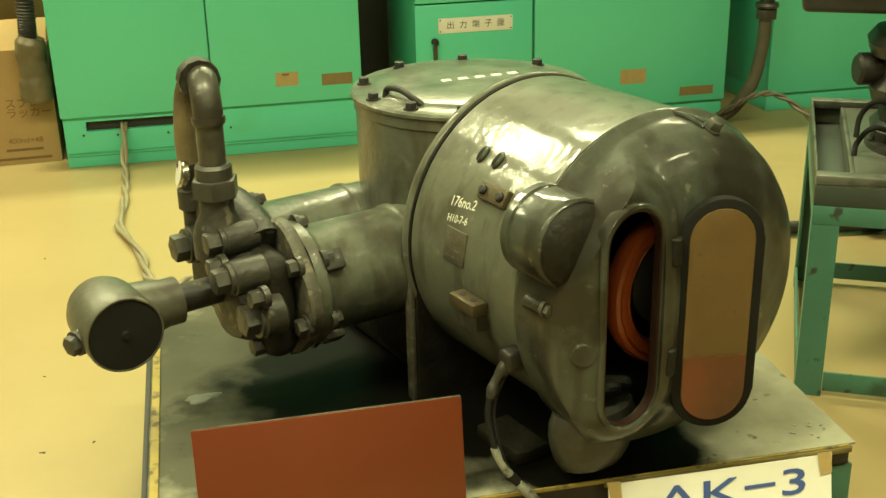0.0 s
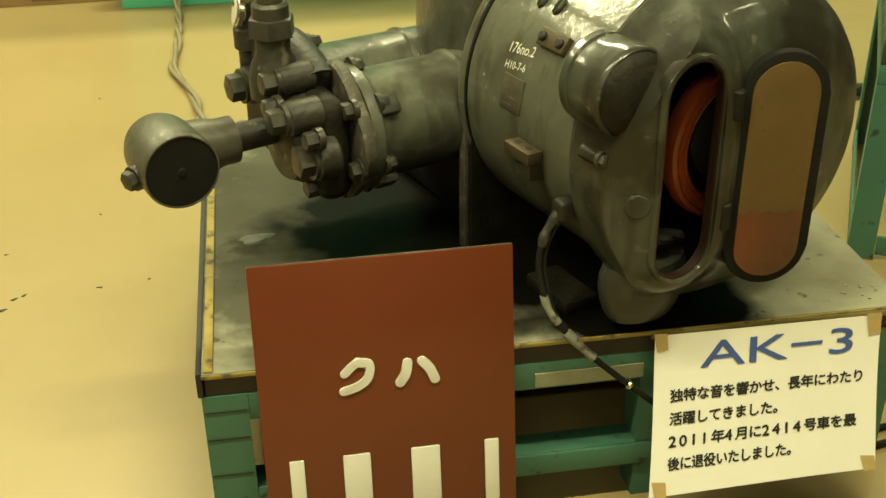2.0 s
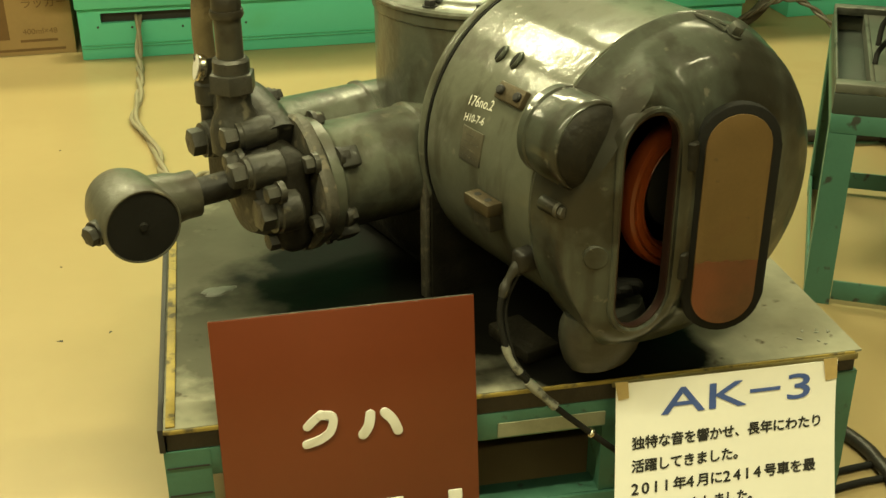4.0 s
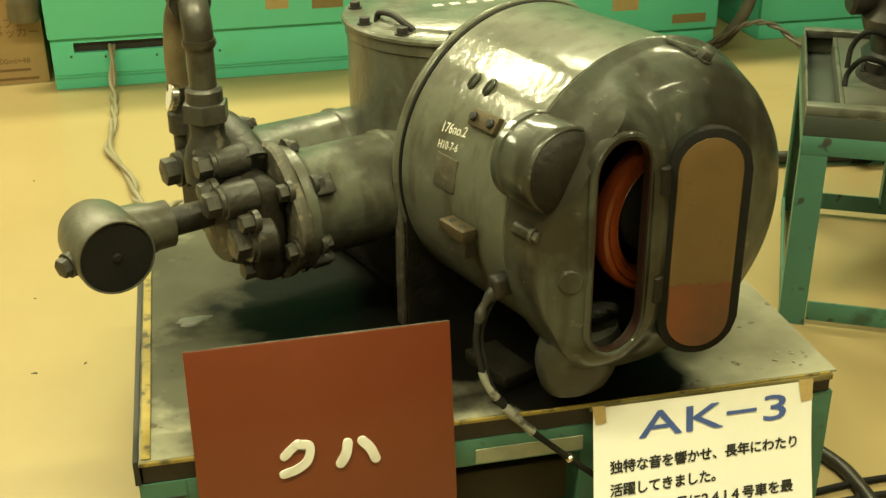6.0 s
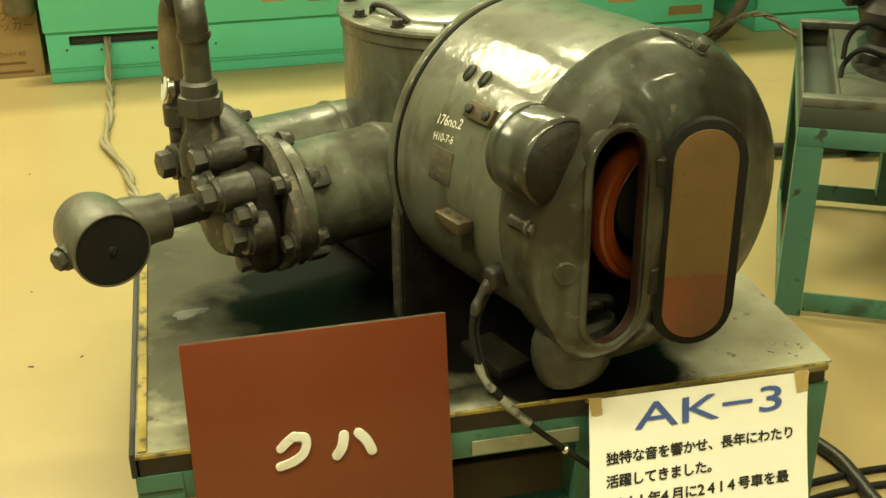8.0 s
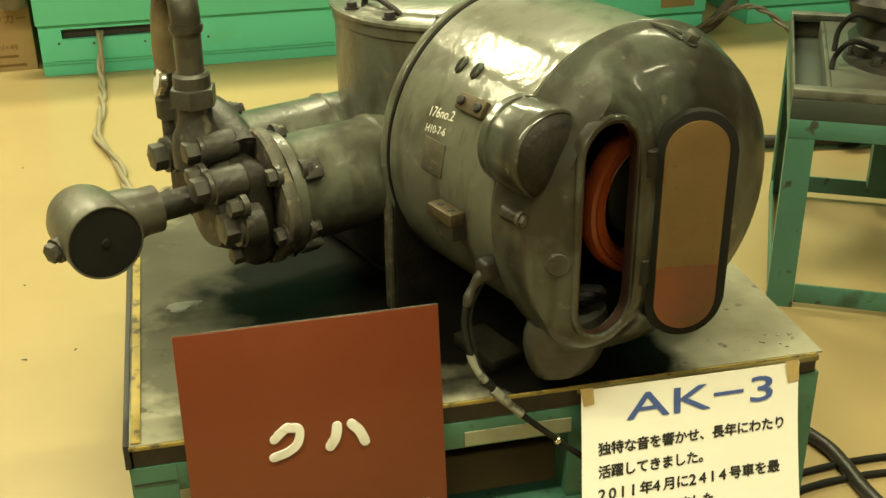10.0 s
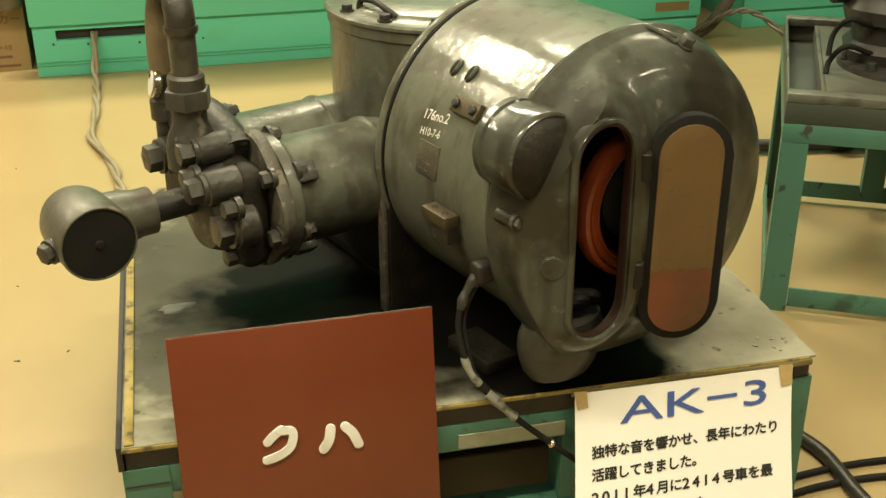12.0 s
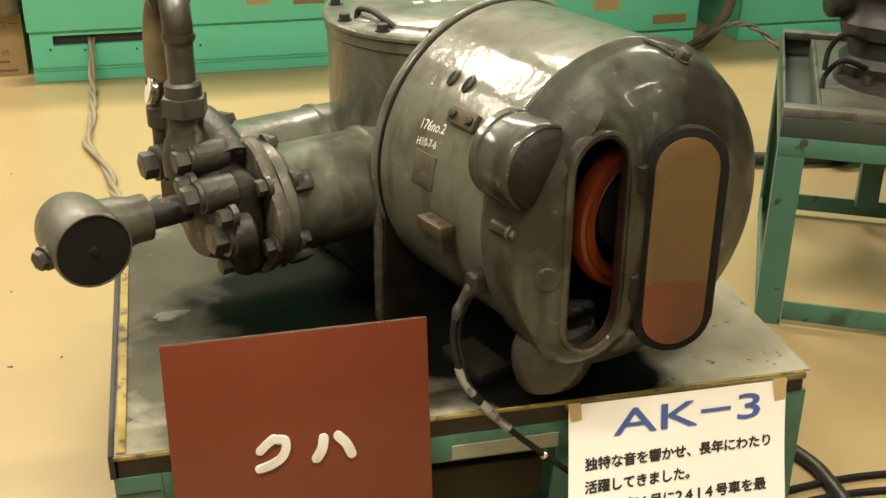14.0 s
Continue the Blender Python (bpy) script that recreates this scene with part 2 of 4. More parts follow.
BOLT = paint("worn_bolt_steel", (0.04667, 0.04467, 0.036), 0.4, 0.25, 0.3, 60, 0.25, 300, (0.04, 0.03333, 0.02667), 0.58, 0, 0.6, 60, 0.1)
BRASS = paint("dull_brass", (0.08, 0.06133, 0.03467), 0.5, 0.5, 0.3, 40, 0.3, 200, (0.06667, 0.05333, 0.03333), 0.55)
NAMEPLATE = paint("faded_nameplate", (0.08667, 0.07667, 0.05333), 0.5, 0.3, 0.3, 60, 0.25, 300, (0.06, 0.05667, 0.04667), 0.5)
BLACK = paint("black_rubber", (0.009, 0.0088, 0.0075), 0.8, 0, 0.25, 30, 0.3, 200)
BLACK.node_tree.nodes["Principled BSDF"].inputs["Specular IOR Level"].default_value = 0.18
DARK = paint("plain_dark", (0.01333, 0.012, 0.01067), 0.6, 0, 0.4, 25, 0.3, 120)
ORANGE = paint("orange_insulating_varnish", (0.29, 0.058, 0.0162), 0.32, 0, 0.25, 18, 0.15, 160, (0.21, 0.035, 0.014), 0.58, 0.3, 0.45, 14, 0.2)
TAN = paint("tan_varnished_board", (0.1, 0.058, 0.0185), 0.5, 0, 0.22, 14, 0.08, 220, (0.084, 0.04, 0.0135), 0.56, 0, 0.5, 16, 0.2, scuff=(0.06, 0.036, 0.013), scuff_at=0.66, scuff_scale=70)
RUST = paint("red_brown_oil_film", (0.07, 0.028, 0.0107), 0.5, 0, 0.25, 30, 0.2, 220, (0.125, 0.036, 0.0133), 0.55)
LINING = paint("dark_red_varnish", (0.022, 0.008, 0.005), 0.5, 0, 0.3, 30, 0.2, 200)
CANVAS = paint("dirty_canvas_hose", (0.1333, 0.1, 0.04667), 0.8, 0, 0.25, 30, 0.6, 260, (0.06667, 0.04667, 0.02333), 0.55)
WHITE = paint("white_enamel", (0.6375, 0.629, 0.578), 0.35, 0, 0.05, 20, 0.03, 150)
CHALK = paint("white_marking_paint", (0.7, 0.69, 0.62), 0.7, 0, 0.12, 60, 0.3, 400)
GREEN = paint("light_green_cabinet_paint", (0.0942, 0.508, 0.348), 0.42, 0, 0.05, 2.0, 0.06, 60, (0.0902, 0.459, 0.262), 0.66, 0.1, 0.5, 3, 0.12)
# Darker copy of the cabinet green: the ridges' shade is put into the colour.
GREEN_SHADE = paint("shaded_green_paint", (0.0767, 0.383, 0.222), 0.5, 0, 0.08, 4, 0.08, 60, (0.046, 0.23, 0.107), 0.66)
FRAME_GREEN = paint("worn_bench_green", (0.05, 0.1467, 0.1033), 0.5, 0, 0.15, 9, 0.2, 110, (0.03, 0.07333, 0.04667), 0.6, 0, 0.6, 11, 0.1, scuff=(0.03, 0.035, 0.028), scuff_at=0.62, scuff_scale=35)
FRAME_GREY = paint("greenish_grey_frame", (0.034, 0.0431, 0.034), 0.5, 0, 0.15, 9, 0.2, 110, (0.0227, 0.0272, 0.0204), 0.6)
SHEET = paint("oily_steel_sheet", (0.26, 0.254, 0.194), 0.5, 0.0, 0.25, 14, 0.14, 60, (0.15, 0.14, 0.1), 0.5, 0, 0.4, 6, 0.22, scuff=(0.08, 0.066, 0.044), scuff_at=0.64, scuff_scale=34)
grime_and_shade(SHEET, (((0.2, 0.45, 0.27), (0.34, 0.44, 0.4)), ((0.3, 0.12, 0.27), (0.16, 0.16, 0.3)), ((0.08, 0.2, 0.27), (0.12, 0.16, 0.3))), (0.05, 0.049, 0.037), 0.42)
# Black pools: oil, with the machine's shade put into the same colour.
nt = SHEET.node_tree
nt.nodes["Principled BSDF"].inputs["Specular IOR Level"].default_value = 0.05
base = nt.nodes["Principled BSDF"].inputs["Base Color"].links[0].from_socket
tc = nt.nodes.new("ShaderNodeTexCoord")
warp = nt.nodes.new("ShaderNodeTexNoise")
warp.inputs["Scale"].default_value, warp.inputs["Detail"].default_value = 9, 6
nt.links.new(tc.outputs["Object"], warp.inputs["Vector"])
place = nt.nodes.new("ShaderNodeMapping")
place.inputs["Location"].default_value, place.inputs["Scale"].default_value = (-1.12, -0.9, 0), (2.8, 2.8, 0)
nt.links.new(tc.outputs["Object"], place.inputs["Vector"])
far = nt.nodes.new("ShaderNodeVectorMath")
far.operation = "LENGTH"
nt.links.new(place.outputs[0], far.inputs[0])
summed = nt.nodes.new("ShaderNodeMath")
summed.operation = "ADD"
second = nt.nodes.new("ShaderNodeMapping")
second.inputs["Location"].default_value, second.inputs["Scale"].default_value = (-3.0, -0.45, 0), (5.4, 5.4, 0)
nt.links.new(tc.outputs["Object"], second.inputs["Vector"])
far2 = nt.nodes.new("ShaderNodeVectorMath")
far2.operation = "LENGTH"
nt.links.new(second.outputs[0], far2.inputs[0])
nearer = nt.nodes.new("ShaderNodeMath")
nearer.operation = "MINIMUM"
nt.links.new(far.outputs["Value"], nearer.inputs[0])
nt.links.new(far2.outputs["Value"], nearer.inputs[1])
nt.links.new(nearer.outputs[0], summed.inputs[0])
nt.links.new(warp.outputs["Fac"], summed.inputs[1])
oil_and_shade = nt.nodes.new("ShaderNodeMapRange")
oil_and_shade.inputs["From Min"].default_value, oil_and_shade.inputs["From Max"].default_value = 1.2, 1.42
nt.links.new(summed.outputs[0], oil_and_shade.inputs["Value"])
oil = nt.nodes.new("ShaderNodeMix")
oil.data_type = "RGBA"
nt.links.new(oil_and_shade.outputs["Result"], oil.inputs["Factor"])
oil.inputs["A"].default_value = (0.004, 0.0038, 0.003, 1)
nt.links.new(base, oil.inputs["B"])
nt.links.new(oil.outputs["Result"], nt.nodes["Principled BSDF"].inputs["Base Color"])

# Darker zones in the creases; those on the dome stand in for dim light.
grime_and_shade(GREY, (((-0.15, -0.08, 0.328), (0.075, 0.022, 0.075)), ((-0.06, -0.1, 0.3), (0.028, 0.05, 0.05)), ((-0.06, -0.1, 0.165), (0.02, 0.05, 0.04)), ((0.05, -0.07, 0.36), (0.06, 0.06, 0.07)), ((-0.19, -0.03, 0.27), (0.03, 0.04, 0.02)), ((0.12, -0.05, 0.3), (0.04, 0.06, 0.09)), ((-0.165, -0.09, 0.235), (0.012, 0.04, 0.02))), (0.016, 0.0145, 0.01), 0.4)
OLD_HOSE = paint("greyish_old_hose", (0.075, 0.066, 0.047), 0.7, 0, 0.3, 25, 0.4, 200, (0.04, 0.033, 0.022), 0.55)
BRAID = paint("dull_grey_braid", (0.13, 0.125, 0.095), 0.55, 0.1, 0.3, 60, 0.4, 260, (0.06, 0.05, 0.034), 0.55)
SMEAR = paint("pale_blue_smear", (0.13, 0.16, 0.14), 0.5, 0, 0.3, 40, 0.2, 120, (0.08, 0.085, 0.07), 0.5)
WOOD = paint("dark_bench_board", (0.03333, 0.02667, 0.01867), 0.7, 0, 0.4, 30, 0.4, 120)
YELLOW = paint("worn_yellow_edge_paint", (0.27, 0.2, 0.048), 0.6, 0, 0.25, 40, 0.3, 220, (0.075, 0.06, 0.028), 0.53, 0, 0.7, 45, 0.12)
EDGE = paint("pale_worn_edge", (0.24, 0.2, 0.08667), 0.6, 0, 0.25, 30, 0.3, 200, (0.1333, 0.1, 0.03333), 0.58)
FLOOR = paint("cream_epoxy_floor", (0.305, 0.232, 0.114), 0.36, 0, 0.07, 1.6, 0.05, 25, (0.27, 0.2, 0.095), 0.6, 0.15, 0.45, 3.0, 0.2)
WALL = paint("cream_wall_paint", (0.225, 0.21, 0.165), 0.7, 0, 0.08, 2, 0.1, 40)
CEIL = paint("grey_ceiling_board", (0.3, 0.288, 0.264), 0.8, 0, 0.05, 3, 0.2, 60)
CARD = paint("brown_cardboard", (0.3333, 0.22, 0.1), 0.85, 0, 0.12, 8, 0.2, 90, (0.28, 0.18, 0.08), 0.62)
INK = paint("dark_brown_print", (0.16, 0.09, 0.035), 0.8, 0, 0.1, 40, 0.1, 200)
LABEL = paint("yellowed_paper_label", (0.3333, 0.2533, 0.1133), 0.7, 0, 0.15, 40, 0.1, 200)
LABEL_DARK = paint("brown_paper_label", (0.18, 0.1333, 0.05333), 0.7, 0, 0.15, 40, 0.1, 200)
RED = paint("brick_red_enamel", (0.13, 0.0282, 0.0103), 0.36, 0, 0.1, 5, 0.06, 90, (0.112, 0.0285, 0.0098), 0.62, 0.2, 0.4, 6, 0.15)
PAPER = paint("white_printer_paper", (0.826, 0.817, 0.771), 0.75, 0, 0.03, 14, 0.1, 90)
TAPE = paint("yellowed_masking_tape", (0.4533, 0.3333, 0.1467), 0.6, 0, 0.1, 50, 0.2, 200)
PALE_TAPE = paint("pale_masking_tape", (0.24, 0.2467, 0.1667), 0.6, 0, 0.15, 40, 0.2, 200)
BLUE_INK = paint("blue_print", (0.055, 0.1, 0.32), 0.7, 0, 0.08, 60, 0.05, 200)
BLACK_INK = paint("black_print", (0.02, 0.02, 0.018), 0.7, 0, 0.1, 60, 0.05, 200)
CORD = paint("grey_vinyl_cord", (0.2, 0.1733, 0.1133), 0.5, 0, 0.2, 20, 0.15, 150)
CABLE = paint("dark_rubber_cable", (0.009, 0.0088, 0.0075), 0.7, 0, 0.3, 30, 0.2, 150)
CABLE.node_tree.nodes["Principled BSDF"].inputs["Specular IOR Level"].default_value = 0.2
GREY_TAPE = paint("frayed_grey_cloth_tape", (0.2, 0.2, 0.165), 0.55, 0, 0.25, 60, 0.5, 200, (0.05, 0.048, 0.04), 0.52, 0, 0.6, 70, 0.1)
PLASTIC = paint("cloudy_grey_wrapping", (0.104, 0.0866, 0.052), 0.35, 0, 0.3, 18, 0.8, 60)
RIM = paint("worn_tray_rim", (0.1, 0.104, 0.084), 0.42, 0.2, 0.25, 20, 0.2, 120, (0.0275, 0.0286, 0.022), 0.55, 0, 0.5, 14, 0.1)
IRON = paint("dark_machine_iron", (0.03, 0.028, 0.02333), 0.45, 0.2, 0.35, 20, 0.4, 120, (0.01667, 0.01467, 0.012), 0.55)
CHROME = paint("worn_chrome", (0.55, 0.5, 0.4), 0.25, 1.0, 0.2, 40, 0.1, 200)

# ---- the room ----
tagged(part("floor", boxed(-6.0, -7.0, -0.1, 7.0, 3.5, 0.0, 0), FLOOR, None), "cream epoxy-coated workshop floor with faint scuffs", "floor", kind="structure")
for nm, dims in (("wall_north", (-6.0, 3.5, 0, 7.0, 3.62, 3.0)), ("wall_south", (-6.0, -7.12, 0, 7.0, -7.0, 3.0)), ("wall_west", (-6.12, -7.12, 0, -6.0, 3.62, 3.0)), ("wall_east", (7.0, -7.12, 0, 7.12, 3.62, 3.0))):
    tagged(part(nm, boxed(*dims, 0), WALL, None), "plain cream painted workshop wall", "wall", kind="structure")
tagged(part("ceiling", boxed(-6.12, -7.12, 3.0, 7.12, 3.62, 3.1, 0), CEIL, None), "grey board ceiling with fluorescent lamps", "ceiling", kind="structure")


def ceiling_lamp(x, y, rz, power=1.0):
    ob = thing("ceiling_light", pose(x, y, 3.0, 0, 0, rz), "white twin-tube fluorescent ceiling light", "ceiling light", "fluorescent ceiling lights")
    bm = bmesh.new()
    prism(bm, [(-0.15, 0), (0.15, 0), (0.1, -0.055), (-0.1, -0.055)], 1.26, pose(-0.63, 0, 0, 90, 0, 90))
    part("housing", bm, WHITE, ob)
    data = bpy.data.lights.new("tube_light", "AREA")
    data.shape, data.size, data.size_y, data.energy, data.color = "RECTANGLE", 1.2, 0.07, LAMP_POWER * power, LAMP_COLOUR
    lamp = new("tube_light", data)
    lamp.parent = ob
    lamp.matrix_basis = pose(0, 0, -0.075)
    return ob


for ly, row in ((2.55, 1.38), (-0.7, 0.95), (-3.4, 0.33)):
    for lx, share in ((-2.6, 0.75), (-0.9, 1.22), (0.8, 1.18), (2.5, 0.42)):
        ceiling_lamp(lx, ly, 0, share * row)

floor_ob = bpy.data.objects["floor"]
for fx, fy, fr in ((-0.215, 0.705, 0.004), (-0.375, 0.655, 0.006), (-0.36, 0.69, 0.005), (-0.345, 0.7, 0.004), (-0.13, 0.72, 0.003), (-0.18, 1.22, 0.003), (-0.4, 0.86, 0.003), (-0.24, 1.0, 0.0025), (0.1, 1.9, 0.004), (0.3, 1.75, 0.003), (-0.3, 1.65, 0.003), (1.3, 1.6, 0.004), (1.05, 0.3, 0.003)):
    bm = lathed([(0, 0.0), (fr, 0.0), (fr * 0.8, 0.0008), (0, 0.001)], pose(fx, fy, 0.0, 0, 0, fx * 900) @ Matrix.Diagonal((1.5, 0.7, 1, 1)), 9, lambda a, h: 1 + 0.3 * math.sin(3 * a + 1))
    part("scuff_mark", bm, DARK, floor_ob)

# ---- electrical cabinets ----
CY = 2.387


def cabinet(x0, x1, plinth, label, doors, recess=0.014, height=1.75):
    ob = thing("electrical_cabinet", pose(x0, CY, 0), label, "cabinet", "green electrical cabinets")
    w = x1 - x0
    base_part = part("plinth", boxed(0.004, recess, 0, w - 0.004, 0.6, plinth, 0.003), GREEN, ob)
    part("body", boxed(0, 0.022, plinth, w, 0.62, height, 0.004), GREEN, ob)
    made = []
    for a, b, z0, z1 in doors:
        made.append(part("door", boxed(a - x0, 0, z0, b - x0, 0.021, z1, 0.003), GREEN, ob))
    return ob, made, base_part


cab, doors, plinth = cabinet(-0.303, 0.612, 0.158, "tall light-green steel cabinet with two doors and tan stickers", ((-0.303, 0.1505, 0.158, 1.74), (0.1545, 0.612, 0.158, 1.74)))
cut(plinth, boxed(0.07, -0.02, 0.11, 0.345, 0.2, 0.141, 0.004))
# Dark fill set into the slot in place of its inner shade.
part("slot_backing", boxed(0.072, 0.03, 0.1105, 0.343, 0.19, 0.1405, 0), DARK, cab, "dark fill for the shade inside the plinth slot")
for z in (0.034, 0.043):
    part("plinth_ridge", boxed(0.006, 0.0105, z, 0.905, 0.0145, z + 0.003, 0.001), GREEN_SHADE, cab)
for sx, sz in ((0.06, 0.1), (0.16, 0.095), (0.31, 0.09), (0.5, 0.09)):
    part("screw", rod(0.0035, 0.004, turn_to((0, -1, 0), (sx, 0.0145, sz)), 10, 0.001), BOLT, cab)
part("sticker", boxed(0.648, -0.0008, 0.211, 0.718, 0.001, 0.254, 0), LABEL, doors[1], "yellowed paper sticker")
part("print", boxed(0.668, -0.0012, 0.244, 0.69, -0.0006, 0.25, 0), INK, doors[1].children[0])
part("sticker", boxed(0.79, -0.0008, 0.205, 0.886, 0.001, 0.241, 0), LABEL_DARK, doors[1], "brown paper sticker")

cab, doors, plinth = cabinet(0.787, 1.168, 0.06, "light-green steel cabinet with a white lettered plate and a key handle", ((0.787, 1.166, 0.06, 0.432), (0.787, 1.166, 0.437, 1.74)))
plate = part("name_plate", boxed(0.073, -0.003, 0.342, 0.313, 0.0, 0.389, 0.0008), WHITE, doors[0], "white plate with black lettering")
for sx in (0.079, 0.307):
    for sz in (0.348, 0.383):
        part("plate_screw", rod(0.0025, 0.002, turn_to((0, -1, 0), (sx, -0.003, sz)), 10, 0.0008), BOLT, plate)
for i, ch in enumerate("出力端子盤"):
    lettering("lettering", ch, 0.026, BLACK_INK, plate, pose(0.112 + 0.0405 * i, -0.0032, 0.3655, 90, 0, 0), 0.0002, 1, "CENTER")
handle = part("handle", boxed(0.054, -0.02, 0.25, 0.066, -0.006, 0.325, 0.004), BRASS, doors[0], "worn brass key handle")
part("handle_hub", rod(0.011, 0.02, turn_to((0, -1, 0), (0.06, 0.0, 0.318))), DARK, doors[0])

cab, doors, plinth = cabinet(1.172, 1.843, 0.06, "wide light-green steel cabinet panel with paper stickers", ((1.174, 1.841, 0.06, 1.74),))
part("sticker", boxed(0.295, -0.0008, 0.136, 0.385, 0.001, 0.184, 0), LABEL, doors[0], "yellowed paper sticker")
part("sticker", boxed(0.507, -0.0008, 0.082, 0.626, 0.001, 0.112, 0), LABEL_DARK, doors[0], "brown paper sticker")
cab, doors, plinth = cabinet(2.0, 2.75, 0.062, "light-green steel cabinet at the end of the row", ((2.0, 2.748, 0.062, 1.74),))

# Added dark panel that makes the gap between two cabinets look shaded.
riser_panel = thing("cable_riser", pose(0.62, 2.86, 0), "added dark panel for the shaded gap between the cabinets", "panel")
part("riser_panel", boxed(0, 0, 0, 0.16, 0.05, 1.75, 0.003), DARK, riser_panel)

# ---- cardboard box and wrapped hose beside the cabinets ----
carton = thing("cardboard_box", pose(-0.326, 2.5, 0, 0, 0, 1.5), "brown cardboard carton with printed lettering and open flaps", "box")
for dims in ((-0.5, 0, 0, 0, 0.005, 0.352), (-0.5, 0.395, 0, 0, 0.4, 0.352), (-0.5, 0.005, 0, -0.495, 0.395, 0.352), (-0.005, 0.005, 0, 0, 0.395, 0.352), (-0.495, 0.005, 0, -0.005, 0.395, 0.005)):
    part("carton_wall", boxed(*dims, 0), CARD, carton)
bm = boxed(-0.5, 0, 0, 0, 0.005, 0.15, 0.001)
part("flap", bm, CARD, carton, at=pose(0, 0.0, 0.353, -62, 0, 0))
part("flap", boxed(-0.5, 0, 0, 0, 0.005, 0.18, 0.001), CARD, carton, at=pose(0, 0.396, 0.353, 30, 0, 0))
part("flap", boxed(-0.12, 0.01, 0, -0.005, 0.39, 0.004, 0.001), CARD, carton, at=pose(-0.38, 0, 0.355, 0, 14, 0))
lettering("lettering", "スプレー", 0.034, INK, carton, pose(-0.145, -0.0006, 0.188, 90, 0, 0), 0.0003)
lettering("lettering", "ラッカー", 0.034, INK, carton, pose(-0.145, -0.0006, 0.158, 90, 0, 0), 0.0003)
lettering("lettering", "400ml×48", 0.024, INK, carton, pose(-0.15, -0.0006, 0.072, 90, 0, 0), 0.0003, 1.05)
for z, a, b in ((0.04, -0.16, -0.05), (0.012, -0.25, -0.03)):
    part("printed_bar", boxed(a, -0.0006, z, b, 0.0005, z + 0.008, 0), INK, carton)
part("printed_bar", boxed(-0.24, -0.0006, 0.05, -0.19, 0.0005, 0.2, 0), INK, carton)

roll = thing("wrapped_hose", pose(-0.366, 2.44, 0.21), "hose end wrapped in cloudy grey film beside the carton", "hose")
bm = swept([(0, 0, 0), (0.005, 0, 0.07), (0.0, 0.0, 0.14), (0.012, 0, 0.19)], 0.034, 14, 6, lambda t: 1.3 + 0.12 * math.sin(9 * t) - 0.5 * max(0, t - 0.75) * 2 + 0.06 * math.sin(31 * t))
part("wrapping", bm, PLASTIC, roll)
part("hose_end", swept([(0.0, 0, 0.17), (0.005, 0.0, 0.26), (0.008, 0.02, 0.4), (0.01, 0.03, 0.6), (0.01, 0.04, 0.9)], 0.026, 14, 40, lambda t: 1 + 0.09 * math.sin(t * 330)), IRON, roll)
back = thing("storage_carton", pose(-0.95, 2.98, 0, 0, 0, 0), "tall brown cardboard carton standing by the wall", "box")
part("carton_body", boxed(0, 0, 0, 0.6, 0.4, 0.9, 0.004), CARD, back)
part("packing_tape", boxed(0.27, -0.001, 0.2, 0.33, 0.002, 0.9, 0), LABEL_DARK, back)

# ---- the low bench ----
BW, BD, BH = 0.889, 0.70, 0.27
bench = thing("low_bench", pose(0, 0, 0), "low green angle-iron bench with an oily steel sheet top", "bench")
part("top_board", boxed(0.004, 0.004, BH - 0.034, BW - 0.004, BD, BH - 0.0035, 0.002), WOOD, bench)
bm = bmesh.new()
grid = bmesh.ops.create_grid(bm, x_segments=60, y_segments=48, size=0.5)["verts"]
for v in grid:
    x, y = (v.co.x + 0.5) * BW, (v.co.y + 0.5) * BD
    edge = min(x, BW - x, y, BD - y)
    lift = 0.0022 * noise.noise(Vector((x * 5, y * 5, 1.3))) * min(1, edge / 0.05)
    v.co = Vector((x, y, BH + lift))
geom = bmesh.ops.extrude_face_region(bm, geom=list(bm.faces))["geom"]
for g in geom:
    if isinstance(g, bmesh.types.BMVert):
        g.co.z = BH - 0.003
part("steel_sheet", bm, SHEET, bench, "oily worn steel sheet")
for dims in ((0.002, -0.003, BH - 0.006, BW - 0.01, 0.0, BH - 0.0005), (0.005, 0.002, BH + 0.0005, 0.016, BD - 0.2, BH + 0.0032)):
    part("edge_stripe", boxed(*dims, 0.0008), YELLOW, bench, "worn yellow edge paint")
part("edge_trim", boxed(-0.0045, -0.001, BH - 0.032, 0.0025, BD, BH + 0.0015, 0.001), DARK, bench)
part("edge_strip", boxed(0.55, -0.004, BH - 0.012, BW - 0.006, 0.001, BH - 0.0035, 0.0008), EDGE, bench, "pale wooden edge strip")
for a, b, c, d in ((0.0, 0.004, BW, 0.009), (0.0, BD - 0.009, BW, BD - 0.004)):
    part("top_rail", boxed(a, b, BH - 0.074, c, d, BH - 0.0345, 0.001), FRAME_GREEN, bench)
    part("low_rail", boxed(a + 0.006, b, 0.058, c - 0.006, d, 0.09, 0.001), FRAME_GREEN, bench)
for a, c in ((0.0, 0.005), (BW - 0.005, BW)):
    part("side_rail", boxed(a, 0.0095, BH - 0.074, c, BD - 0.0095, BH - 0.0345, 0.001), FRAME_GREEN, bench)
    part("low_side_rail", boxed(a, 0.06, 0.058, c, BD - 0.06, 0.09, 0.001), FRAME_GREEN, bench)
part("rail_flange", boxed(0.02, 0.0095, 0.085, BW - 0.02, 0.05, 0.09, 0.001), FRAME_GREEN, bench)
